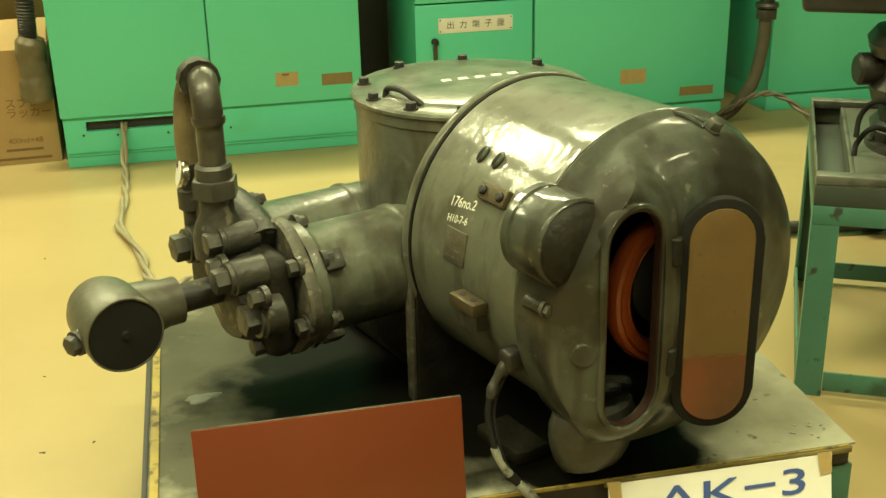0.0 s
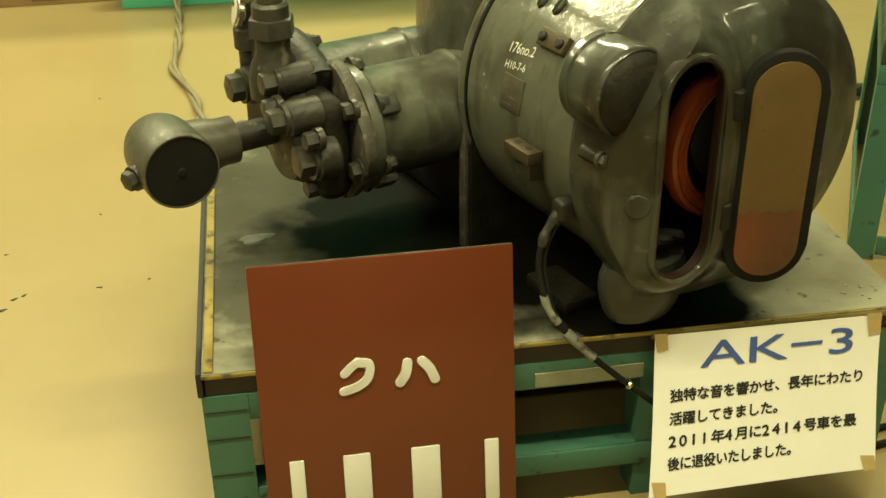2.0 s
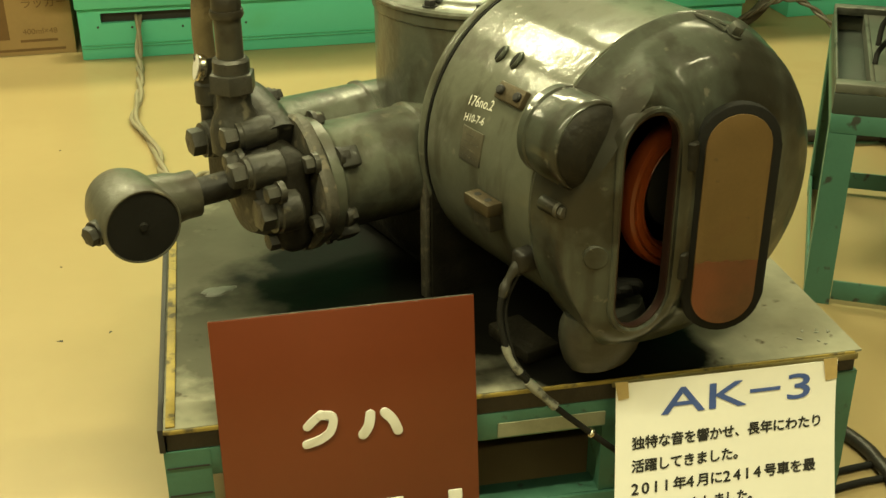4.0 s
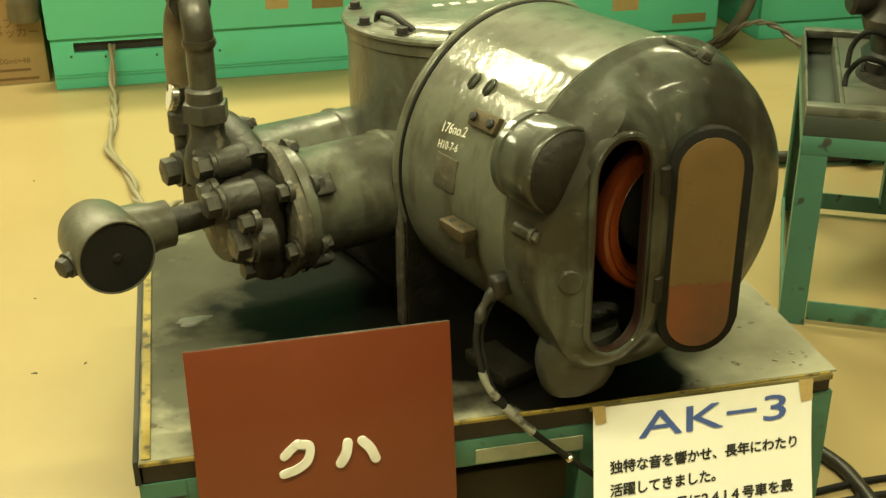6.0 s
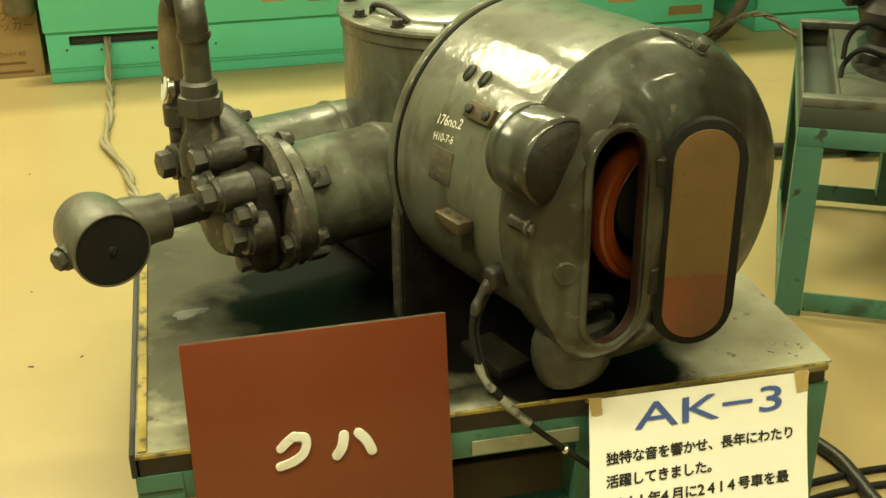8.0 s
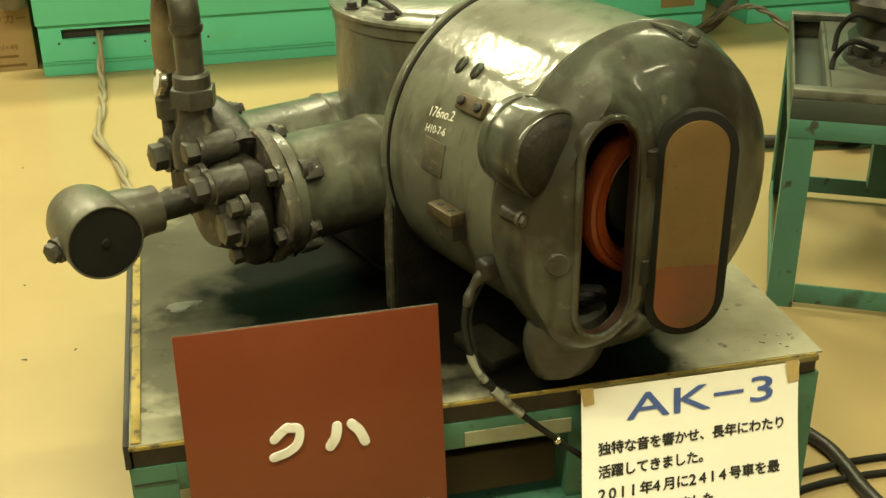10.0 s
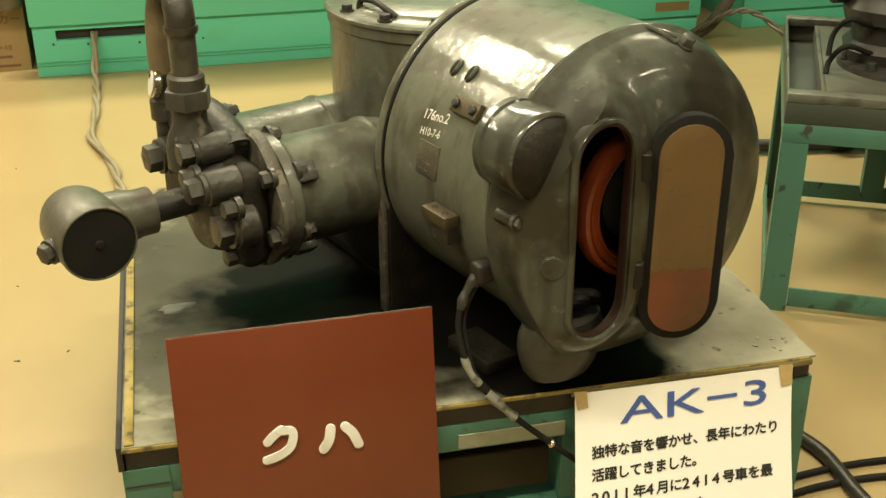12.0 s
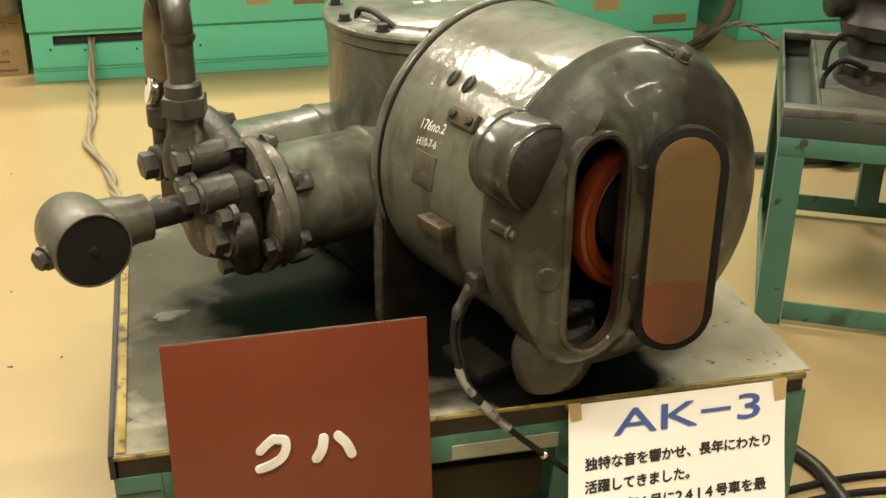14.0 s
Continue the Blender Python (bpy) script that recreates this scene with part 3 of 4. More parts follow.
for sx, sy in ((0, 0), (1, 0), (0, 1), (1, 1)):
    bm = bmesh.new()
    L = 0.054
    prism(bm, [(0, 0), (L, 0), (L, 0.005), (0.005, 0.005), (0.005, L), (0, L)], BH - 0.0345)
    m = Matrix.Translation((BW + 0.001 if sx else -0.001, BD if sy else 0.003, 0)) @ Matrix.Diagonal((-1 if sx else 1, -1 if sy else 1, 1, 1))
    bmesh.ops.transform(bm, matrix=m, verts=bm.verts)
    part("leg", bm, FRAME_GREEN, bench)
bm = bmesh.new()
prism(bm, [(0, 0), (0.05, 0), (0.05, 0.005), (0.005, 0.005), (0.005, 0.05), (0, 0.05)], BH - 0.0345, pose(0.545, 0.0095, 0))
part("leg", bm, FRAME_GREEN, bench)
# Added dark panels stand in for the deep shade below the bench top.
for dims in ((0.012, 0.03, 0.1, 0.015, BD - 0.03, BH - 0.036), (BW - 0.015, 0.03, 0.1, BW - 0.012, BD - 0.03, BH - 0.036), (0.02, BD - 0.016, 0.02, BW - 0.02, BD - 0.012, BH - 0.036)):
    part("inner_panel", boxed(*dims, 0), DARK, bench, "added dark panel for the shade under the bench")
part("masking_tape", boxed(0.405, 0.0015, BH - 0.07, 0.545, 0.0038, BH - 0.05, 0), PALE_TAPE, bench, "strip of pale masking tape")

for z in (0.2115, 0.171, 0.116):
    part("weld_line", boxed(0.001, 0.0016, z, 0.051, 0.0034, z + 0.0014, 0), DARK, bench)
random.seed(5)
for k in range(7):
    fx, fy, fr = 0.82 + 0.05 * random.random(), 0.02 + 0.04 * random.random(), 0.0012 + 0.0018 * random.random()
    part("paint_fleck", lathed([(0, -0.002), (fr, -0.002), (fr * 0.9, 0.0006), (0, 0.0008)], pose(fx, fy, BH + 0.001, 0, 0, 70 * k) @ Matrix.Diagonal((1.5, 0.8, 1, 1)), 8, lambda a, h: 1 + 0.3 * math.sin(3 * a)), GREY_TAPE, bench, "pale paint fleck")
part("paint_smear", lathed([(0, -0.002), (0.02, -0.002), (0.016, 0.0006), (0, 0.0009)], pose(0.075, 0.33, BH + 0.001, 0, 0, 12) @ Matrix.Diagonal((1.3, 0.7, 1, 1)), 20, lambda a, h: 1 + 0.18 * math.sin(3 * a + 1) + 0.1 * math.sin(7 * a)), SMEAR, bench, "pale blue paint smear")

# ---- the red number board ----
lean = 8.5
board = thing("number_board", pose(0.066, -0.0475, 0.001, -lean, 0, 0.4), "brick-red enamelled number board with white characters leaning on the bench", "sign")
part("panel", boxed(0, 0, 0, 0.31, 0.004, 0.404, 0.0012), RED, board)


def stroke(points, r, at_z, thick=0.003):
    """A raised white stroke with rounded ends, lying on the panel."""
    bm = bmesh.new()
    path = smooth_path([(x, 0, z) for x, z in points], 6)
    left, right = [], []
    n = len(path)
    for i, q in enumerate(path):
        d = (path[min(i + 1, n - 1)] - path[max(i - 1, 0)]).normalized()
        s = Vector((-d.z, 0, d.x))
        left.append(q + s * r)
        right.append(q - s * r)
    d0, d1 = (path[1] - path[0]).normalized(), (path[-1] - path[-2]).normalized()
    ends = []
    for q, d, sgn in ((path[-1], d1, 1), (path[0], d0, -1)):
        s = Vector((-d.z, 0, d.x)) * sgn
        ends.append([q + (s * math.cos(a) + d * sgn * math.sin(a)) * r for a in (math.pi * k / 6 for k in range(1, 6))])
    outline = left + ends[0] + right[::-1] + ends[1]
    prism(bm, [(v.x - 0.006, v.z - 0.011) for v in outline], thick, pose(0, 0, at_z, 90, 0, 0), 0.0006)
    return bm


for pts, thick in ((((0.109, 0.2703), (0.117, 0.278), (0.126, 0.2847)), 0.0026), (((0.125, 0.2837), (0.1395, 0.2804), (0.1365, 0.2624), (0.124, 0.2525), (0.1066, 0.2474)), 0.003)):
    part("character", stroke(pts, 0.0052, 0, thick), WHITE, board)
part("character", stroke(((0.185, 0.277), (0.182, 0.2626), (0.175, 0.2515)), 0.006, 0, 0.0026), WHITE, board)
part("character", stroke(((0.2026, 0.2773), (0.2114, 0.267), (0.2175, 0.2519)), 0.006, 0, 0.0026), WHITE, board)
part("bare_edge", boxed(0.001, 0.0012, 0.4036, 0.309, 0.0034, 0.4046, 0), CAST, board, "pale upper edge")
for a, b in ((0.029, 0.047), (0.094, 0.128), (0.178, 0.214), (0.27, 0.288)):
    part("digit_bar", boxed(a, -0.003, 0.046, b, 0.0002, 0.15, 0.002), WHITE, board)

# ---- the taped notice ----
notice = thing("notice_sheet", pose(0.551, -0.008, BH - 0.002, 0, 0, -0.5), "white paper notice with blue and black print taped to the bench", "notice")
PW, PH = 0.297, 0.21


def sheet_point(s, h):
    """A point of the hanging paper: s across, h down from its top edge; it swings away from the bench."""
    d = max(h, 0) / PH
    return Vector((s - 0.012 * (h / PH) ** 2 * (1 - s / PW), -0.004 - 0.058 * d ** 1.3 - 0.004 * math.sin(3 * s / PW + 2) * (h / PH), -h * 0.965))


bm = bmesh.new()
NX, NY = 14, 12
vs = [[bm.verts.new(sheet_point(PW * i / NX, PH * j / NY)) for i in range(NX + 1)] for j in range(NY + 1)]
for j in range(NY):
    for i in range(NX):
        bm.faces.new((vs[j][i], vs[j][i + 1], vs[j + 1][i + 1], vs[j + 1][i]))
geom = bmesh.ops.extrude_face_region(bm, geom=list(bm.faces))["geom"]
for g in geom:
    if isinstance(g, bmesh.types.BMVert):
        g.co.y += 0.0004
part("paper", bm, PAPER, notice)


def printed(text, size, x, h, material, stretch=1.0, bold=0.0):
    """Lettering that follows the paper's curve."""
    ob = lettering("lettering", text, size, material, notice, Matrix(), 0.0, stretch, "LEFT", "", 0.0)
    flat = bmesh.new()
    for k, (dx, dy) in enumerate(((0, 0), (bold, 0), (-bold, 0), (0, bold), (0, -bold))[:5 if bold else 1]):
        copy = ob.data.copy()
        for v in copy.vertices:
            v.co = sheet_point(x + v.co.x + dx, h - v.co.y - dy) + Vector((0, -0.0007 - 0.00008 * k, 0))
        flat.from_mesh(copy)
    flat.to_mesh(ob.data)
    flat.free()
    return ob


def printed_line(text, size, x, h, length):
    """One line of print: wide bold numerals among full-width characters, set to a known length."""
    steps = [0.74 if c in "0123456789" else 0.95 for c in text]
    unit = length / sum(steps)
    made = None
    for c, step in zip(text, steps):
        wide = (0.62 * unit / size / 0.55) if c in "0123456789" else unit / size * 0.98
        ob = printed(c, size * (1.12 if c in "0123456789" else 1.0), x, h, BLACK_INK, wide * (0.9 if c in "0123456789" else 1.0), 0.00055)
        x += step * unit
        if made is None:
            made = ob
        else:
            both = bmesh.new()
            both.from_mesh(made.data)
            both.from_mesh(ob.data)
            both.to_mesh(made.data)
            both.free()
            bpy.data.objects.remove(ob)
    return made


printed("AK−3", 0.05, 0.06, 0.033, BLUE_INK, 1.72, 0.0005)
for text, h, length in (("独特な音を響かせ、長年にわたり", 0.083, 0.258), ("活躍してきました。", 0.113, 0.153), ("2011年4月に2414号車を最", 0.142, 0.249), ("後に退役いたしました。", 0.171, 0.172)):
    printed_line(text, 0.0178, 0.021, h, length)
for s, h, w, d in ((-0.002, -0.006, 0.017, 0.028), (0.276, -0.008, 0.019, 0.036), (0.002, 0.19, 0.018, 0.024), (0.276, 0.19, 0.019, 0.022)):
    bm = bmesh.new()
    c = [sheet_point(s + a * w, max(h + b * d, -0.004)) + Vector((0, -0.0012, 0)) for a, b in ((0, 0), (1, 0.1), (1.12, 0.94), (0.3, 1))]
    q = [bm.verts.new(v) for v in c]
    bm.faces.new(q)
    geom = bmesh.ops.extrude_face_region(bm, geom=list(bm.faces))["geom"]
    for g in geom:
        if isinstance(g, bmesh.types.BMVert):
            g.co.y += 0.0004
    part("tape", bm, TAPE, notice, "yellowed masking tape")

# ---- the compressor ----
comp = thing("air_compressor", pose(0.633, 0.085, BH, 0, 0, 20.7), "dark grey motor-driven piston air compressor bolted on the bench", "compressor")
AX = 0.23          # height of the motor shaft
R = 0.2            # radius of the motor
fwd = Matrix.Translation((0, 0, AX)) @ Matrix.Rotation(radians(90), 4, "X")   # z of this frame points to the motor's free end


def on_drum(angle, v, out=0.0):
    a = radians(angle)
    return Vector(((R + out) * math.cos(a), v, AX + (R + out) * math.sin(a)))


def normal_at(angle):
    return Vector((math.cos(radians(angle)), 0, math.sin(radians(angle))))


part("motor_drum", lathed([(0, -0.256), (R + 0.002, -0.256), (R + 0.004, -0.253), (R + 0.004, -0.246), (R + 0.002, -0.243), (R - 0.005, -0.242), (R - 0.005, -0.238), (R, -0.236), (R, -0.012), (R - 0.006, -0.008), (R - 0.006, 0.0), (R - 0.016, 0.0), (R - 0.016, -0.2), (0, -0.2)], fwd, 128), DRUM, comp)
part("seam_gasket", lathed([(R - 0.008, -0.2435), (R + 0.0006, -0.2435), (R + 0.0006, -0.2385), (R - 0.008, -0.2385), (R - 0.008, -0.2435)], fwd, 128), BLACK, comp, "black joint round the drum")


def bell_shape(a, h):
    """The lower side of the free end hangs out towards the drain foot."""
    ang = math.degrees(a) % 360
    k = max(0, min(1, (h + 0.0) / 0.05))
    return 1 + k * (0.155 * math.exp(-((ang - 222) / 38) ** 2))


outer = [(R + 0.004, -0.004), (R + 0.007, 0.001), (R + 0.005, 0.008), (R, 0.014), (R - 0.004, 0.03), (R - 0.012, 0.048), (R - 0.024, 0.065), (R - 0.042, 0.08), (R - 0.068, 0.091), (R - 0.1, 0.098), (0.06, 0.101), (0.0, 0.102)]
SU, SZ = -0.117, AX + 0.003


def smooth(t):
    t = max(0, min(1, t))
    return t * t * (3 - 2 * t)


def bell_point(r, h, a, shrink=1.0, deep=0.0):
    """A point of the cast free end: a round dome with a raised flat housing round the oval window."""
    k = bell_shape(a, h) * shrink
    x, z = r * k * math.cos(a), r * k * math.sin(a)
    gap = math.hypot(x - SU, max(abs(z - 0.003) - 0.092, 0)) - 0.041
    steep = smooth((z - 0.0) / 0.1) * smooth((SU - 0.02 - x) / 0.06)
    flat = 0.0945 - max(0, gap - 0.008) ** 2 / (0.026 - 0.008 * steep)
    near = abs(h - flat)
    top = max(h, flat) + max(0, 0.03 - near) ** 2 / 0.12
    w = max(0, min(1, (h - 0.012) / 0.022))
    return Vector((x, -(h + w * (top - h)) + deep, AX + z))


bm = bmesh.new()
SEG = 144
dense = []
for (r0, h0), (r1, h1) in zip(outer, outer[1:]):
    n = max(1, round(math.hypot(r1 - r0, h1 - h0) / 0.006))
    dense += [(r0 + (r1 - r0) * k / n, h0 + (h1 - h0) * k / n) for k in range(n)]
shells = []
for shrink, deep in ((1.0, 0.0), (0.93, 0.012)):
    rings = [[bm.verts.new(bell_point(r, h, 2 * math.pi * i / SEG, shrink, deep)) for i in range(SEG)] for r, h in dense]
    pole = bm.verts.new(Vector((0, -0.102 + deep, AX)))
    shells.append(rings)
    for p, q in zip(rings, rings[1:]):
        for i in range(SEG):
            f = bm.faces.new((p[i], p[(i + 1) % SEG], q[(i + 1) % SEG], q[i]))
            f.material_index = 1 if deep else 0
    for i in range(SEG):
        f = bm.faces.new((rings[-1][i], rings[-1][(i + 1) % SEG], pole))
        f.material_index = 1 if deep else 0
for i in range(SEG):
    j = (i + 1) % SEG
    bm.faces.new((shells[0][0][i], shells[0][0][j], shells[1][0][j], shells[1][0][i]))
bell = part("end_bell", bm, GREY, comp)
# Inner faces are dark: the hollow's shade is put into their colour.
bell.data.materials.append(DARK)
bm = bmesh.new()
prism(bm, stadium(0.041, 0.133), 0.25, pose(SU, 0, SZ, 90, 0, 0))
cut(bell, bm)
bm = bmesh.new()
inn = stadium(0.040, 0.132)
n = len(inn)
base = pose(SU, -0.045, SZ, 90, 0, 0)
rings = []
for prof, z in ((stadium(0.047, 0.139), 0.04), (stadium(0.047, 0.139), 0.0525), (stadium(0.0458, 0.1378), 0.0555), (stadium(0.0425, 0.1345), 0.0565), (inn, 0.054), (inn, 0.04)):
    rings.append([bm.verts.new(base @ Vector((x, y, z))) for x, y in prof])
for a, b in zip(rings, rings[1:] + rings[:1]):
    for i in range(n):
        bm.faces.new((a[i], a[(i + 1) % n], b[(i + 1) % n], b[i]))
part("window_rim", bm, GREY, comp)
bm = bmesh.new()
prof = [stadium(0.0396, 0.1316), stadium(0.0396, 0.1316), stadium(0.0375, 0.1295), stadium(0.0375, 0.1295)]
rings = [[bm.verts.new(base @ Vector((x, y, z))) for x, y in p] for p, z in zip(prof, (0.0435, 0.0535, 0.0535, 0.0435))]
for a, b in zip(rings, rings[1:] + rings[:1]):
    for i in range(n):
        bm.faces.new((a[i], a[(i + 1) % n], b[(i + 1) % n], b[i]))
part("window_lining", bm, LINING, comp, "red-brown varnished window lining")
# inside of the window
part("coil_ring", lathed([(0.1, 0.03), (0.102, 0.035), (0.102, 0.044), (0.099, 0.05), (0.094, 0.0515), (0.0912, 0.0485), (0.09, 0.0515), (0.086, 0.0525), (0.082, 0.0515), (0.0808, 0.0485), (0.079, 0.051), (0.0745, 0.047), (0.073, 0.038), (0.074, 0.03), (0.1, 0.03)], fwd, 96), ORANGE, comp, "glossy orange varnished coil ring")
part("coil_lead", swept([(-0.15, 0.005, AX + 0.075), (-0.125, -0.012, AX + 0.1), (-0.085, -0.02, AX + 0.118), (-0.05, -0.02, AX + 0.125)], 0.006, 10), LINING, comp)
# Added dark liner, which stands in for the shade inside the motor.
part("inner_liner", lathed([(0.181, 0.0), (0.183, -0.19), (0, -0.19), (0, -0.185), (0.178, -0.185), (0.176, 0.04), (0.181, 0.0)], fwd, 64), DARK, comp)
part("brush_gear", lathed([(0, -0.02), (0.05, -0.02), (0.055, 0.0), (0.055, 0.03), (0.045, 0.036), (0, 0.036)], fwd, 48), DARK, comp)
bm = bmesh.new()
for k in range(3):
    sweep(bm, [(-0.14 + 0.02 * k, -0.03, AX - 0.13 + 0.012 * k), (-0.12 + 0.02 * k, -0.05, AX - 0.105), (-0.095 + 0.012 * k, -0.04, AX - 0.12)], 0.007, 8)
part("lead_wire", bm, CABLE, comp)

# the open window cover, hinged beside the window
door = part("window_cover", prism(bmesh.new(), stadium(0.0495, 0.1445), 0.012, pose(0, 0, 0, 90, 0, 0), 0.003), BLACK, comp, "open oval window cover with a black rubber rim", at=pose(-0.004, -0.112, 0.218, 0, 0, -27))
part("cover_panel", prism(bmesh.new(), stadium(0.038, 0.133), 0.002, pose(0, -0.0115, 0, 90, 0, 0), 0.0006), TAN, door, "tan varnished inner face")
bm = bmesh.new()
low = [(x, y) for x, y in stadium(0.0375, 0.1325, 20) if y < -0.049]
low = sorted(low, key=lambda q: math.atan2(q[1] + 0.049, q[0]))
top = [(0.0375 - 0.0375 * 2 * k / 40, -0.049 + 0.0035 * noise.noise(Vector((k * 0.23, 2.1, 0))) + 0.002 * noise.noise(Vector((k * 0.8, 5.3, 0)))) for k in range(41)]
prism(bm, low + top, 0.0006, pose(0, -0.0137, 0, 90, 0, 0))
part("oil_film", bm, RUST, door, "red-brown oil soaked lower part")
part("cover_back", prism(bmesh.new(), stadium(0.046, 0.135), 0.008, pose(0, 0.0085, 0, 90, 0, 0)), GREY, door)
for z in (0.075, -0.062):
    bm = rod(0.008, 0.034, Matrix.Translation((-0.06, -0.101, AX + z - 0.017)), 16, 0.002)
    box(bm, -0.068, -0.101, AX + z - 0.011, -0.036, -0.094, AX + z + 0.011, 0.002)
    part("hinge", bm, NEAR_BLACK, comp)

# rounded lead box on the upper side of the free end
capm = Matrix.Translation((-0.167, 0.012, 0.323)) @ Matrix.Rotation(radians(90), 4, "X")
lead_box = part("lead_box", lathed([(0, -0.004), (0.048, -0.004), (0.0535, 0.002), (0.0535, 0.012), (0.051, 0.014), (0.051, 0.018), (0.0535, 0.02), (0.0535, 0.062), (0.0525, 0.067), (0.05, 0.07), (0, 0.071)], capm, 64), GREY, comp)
part("lead_box_face", lathed([(0, 0.069), (0.0485, 0.069), (0.047, 0.073), (0.038, 0.081), (0.02, 0.086), (0, 0.087)], capm, 48), NEAR_BLACK, lead_box, "near-black sloping face")
# drain foot below
bm = bmesh.new()
lathe(bm, [(0, 0), (0.026, 0.0), (0.037, 0.005), (0.044, 0.017), (0.049, 0.034), (0.0515, 0.05), (0.051, 0.066), (0.046, 0.082), (0, 0.086)], Matrix.Translation((-0.112, -0.03, 0.014)) @ Matrix.Diagonal((1.2, 0.72, 1, 1)), 40)
part("drain_foot", bm, GREY_MATT, comp)
# seams, ribs and small fittings on the motor
bolt(comp, on_drum(77, -0.044, -0.012), normal_at(77) + Vector((0, -0.5, 0)), 0.0092, 0.011, 0.004, RIM)
for da in (-9, 9):
    p0, p1 = on_drum(86, -0.006, 0.003), on_drum(77 + da * 0.4, -0.044, -0.008)
    part("rib", swept([p0, (p0 + p1) / 2 + normal_at(77) * 0.002, p1], 0.003, 8), GREY, comp)
part("grease_plug", rod(0.011, 0.016, turn_to((1, 0, -0.4), (0.18, 0.05, 0.148)), 20), GREY_DIRTY, comp)
bolt(comp, (0.195, 0.05, 0.142), (1, 0, -0.4), 0.009, 0.01, 0.002, BOLT)
for v in (0.153, 0.121):
    m = turn_to(normal_at(135.5), on_drum(135.5, v, -0.002))
    hood = part("vent_hood", swept([(0.0, -0.01, 0.001), (0.005, -0.006, 0.004), (0.0065, 0.0, 0.005), (0.005, 0.006, 0.004), (0.0, 0.01, 0.001)], 0.003, 10, 6), GREY, comp, at=m)
    part("vent_mouth", lathed([(0, 0), (0.007, 0), (0.007, 0.0035), (0.006, 0.0042), (0, 0.0045)], pose(-0.002, 0, 0) @ Matrix.Diagonal((0.75, 1.5, 1, 1)), 24), BLACK, hood)
ob = part("terminal_strip", boxed(-0.026, -0.011, -0.003, 0.026, 0.011, 0.008, 0.002), BRASS, comp, "dull brass strip", at=turn_to(normal_at(147), on_drum(147, 0.09)))
for k in (-1, 1):
    part("strip_screw", lathed([(0, 0.007), (0.006, 0.007), (0.006, 0.011), (0.0045, 0.013), (0, 0.0135)], Matrix.Translation((0.017 * k, 0, 0)), 16), DARK, ob)
ob = part("rating_plate", boxed(-0.022, -0.021, -0.001, 0.022, 0.021, 0.0014, 0.0006), NAMEPLATE, comp, "faded unreadable rating plate", at=turn_to(normal_at(169.5), on_drum(169.5, 0.137)))
for k in range(4):
    part("worn_line", boxed(-0.018, -0.015 + 0.009 * k, 0.001, 0.016 - 0.006 * (k % 2), -0.0138 + 0.009 * k, 0.0016, 0), CAST, ob)
ob = part("terminal_block", boxed(-0.026, -0.011, 0.008, 0.026, 0.011, 0.024, 0.002), BRASS, comp, "dirty drilled terminal block", at=pose(-0.212, 0.088, 0.196, 0, 0, 90))
for k in (-1, 1):
    part("drilled_hole", rod(0.0045, 0.0012, Matrix.Translation((0.011 * k, 0, 0.0235)), 16, 0.0003), DARK, ob)
part("block_stub", boxed(-0.214, 0.07, 0.178, -0.185, 0.106, 0.2045, 0.003), GREY_DIRTY, comp)
# chalked numbers
for text, ang, v, size in (("176no.2", 155, 0.167, 0.0185), ("H10-7-6", 161, 0.164, 0.0145)):
    ob = lettering("chalk_mark", text, size, CHALK, comp, Matrix(), 0.0, 0.85, "LEFT", "", 0.0)
    base_a = radians(ang)
    for vert in ob.data.vertices:
        x, y = vert.co.x, vert.co.y
        a = base_a - (y + 0.12 * x) / R
        vert.co = Vector(((R + 0.0009) * math.cos(a), v - x, AX + (R + 0.0009) * math.sin(a)))
# boss, disc and the cable lug low on the side
part("boss", rod(0.0095, 0.034, turn_to((0.05, -1, 0), (-0.2, -0.012, 0.25)), 24, 0.004), GREY, comp)
bolt(comp, (-0.198, -0.046, 0.25), (0.05, -1, 0), 0.0075, 0.006, 0.002, NAMEPLATE)
part("blank_plug", rod(0.015, 0.008, turn_to((-0.5, -0.86, 0), (-0.176, -0.084, 0.205)), 28, 0.002), GREY, comp)
lug = part("cable_lug", boxed(-0.216, 0.0, 0.152, -0.178, 0.024, 0.18, 0.007, 3), GREY_DIRTY, comp)
part("cable_gland", rod(0.008, 0.02, turn_to((-0.6, 0.1, -1), (-0.206, 0.012, 0.166)), 20), GREY_DIRTY, comp)
# feet of the motor
# Foot webs and pads near-black: the shade under the motor is in the colour.
for sgn in (-1, 1):
    bm = bmesh.new()
    prism(bm, [(sgn * 0.19, 0.0), (sgn * 0.19, 0.2), (sgn * 0.16, 0.2), (sgn * 0.06, 0.06), (sgn * 0.06, 0.0)], 0.016, pose(0, 0.258, 0, 90, 0, 0))
    part("motor_foot", bm, NEAR_BLACK, comp)
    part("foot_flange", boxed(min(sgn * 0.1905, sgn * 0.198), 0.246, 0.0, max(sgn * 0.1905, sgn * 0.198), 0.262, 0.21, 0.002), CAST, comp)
    part("foot_pad", boxed(sgn * 0.155 - 0.025, 0.03, 0.0, sgn * 0.155 + 0.025, 0.12, 0.018, 0.003), NEAR_BLACK, comp)

# crankcase with its round lid
CV = 0.39
tank_m = Matrix.Translation((0, CV, 0))
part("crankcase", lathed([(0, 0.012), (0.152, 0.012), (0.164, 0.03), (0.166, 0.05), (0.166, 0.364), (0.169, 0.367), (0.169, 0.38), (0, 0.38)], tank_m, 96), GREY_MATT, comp)
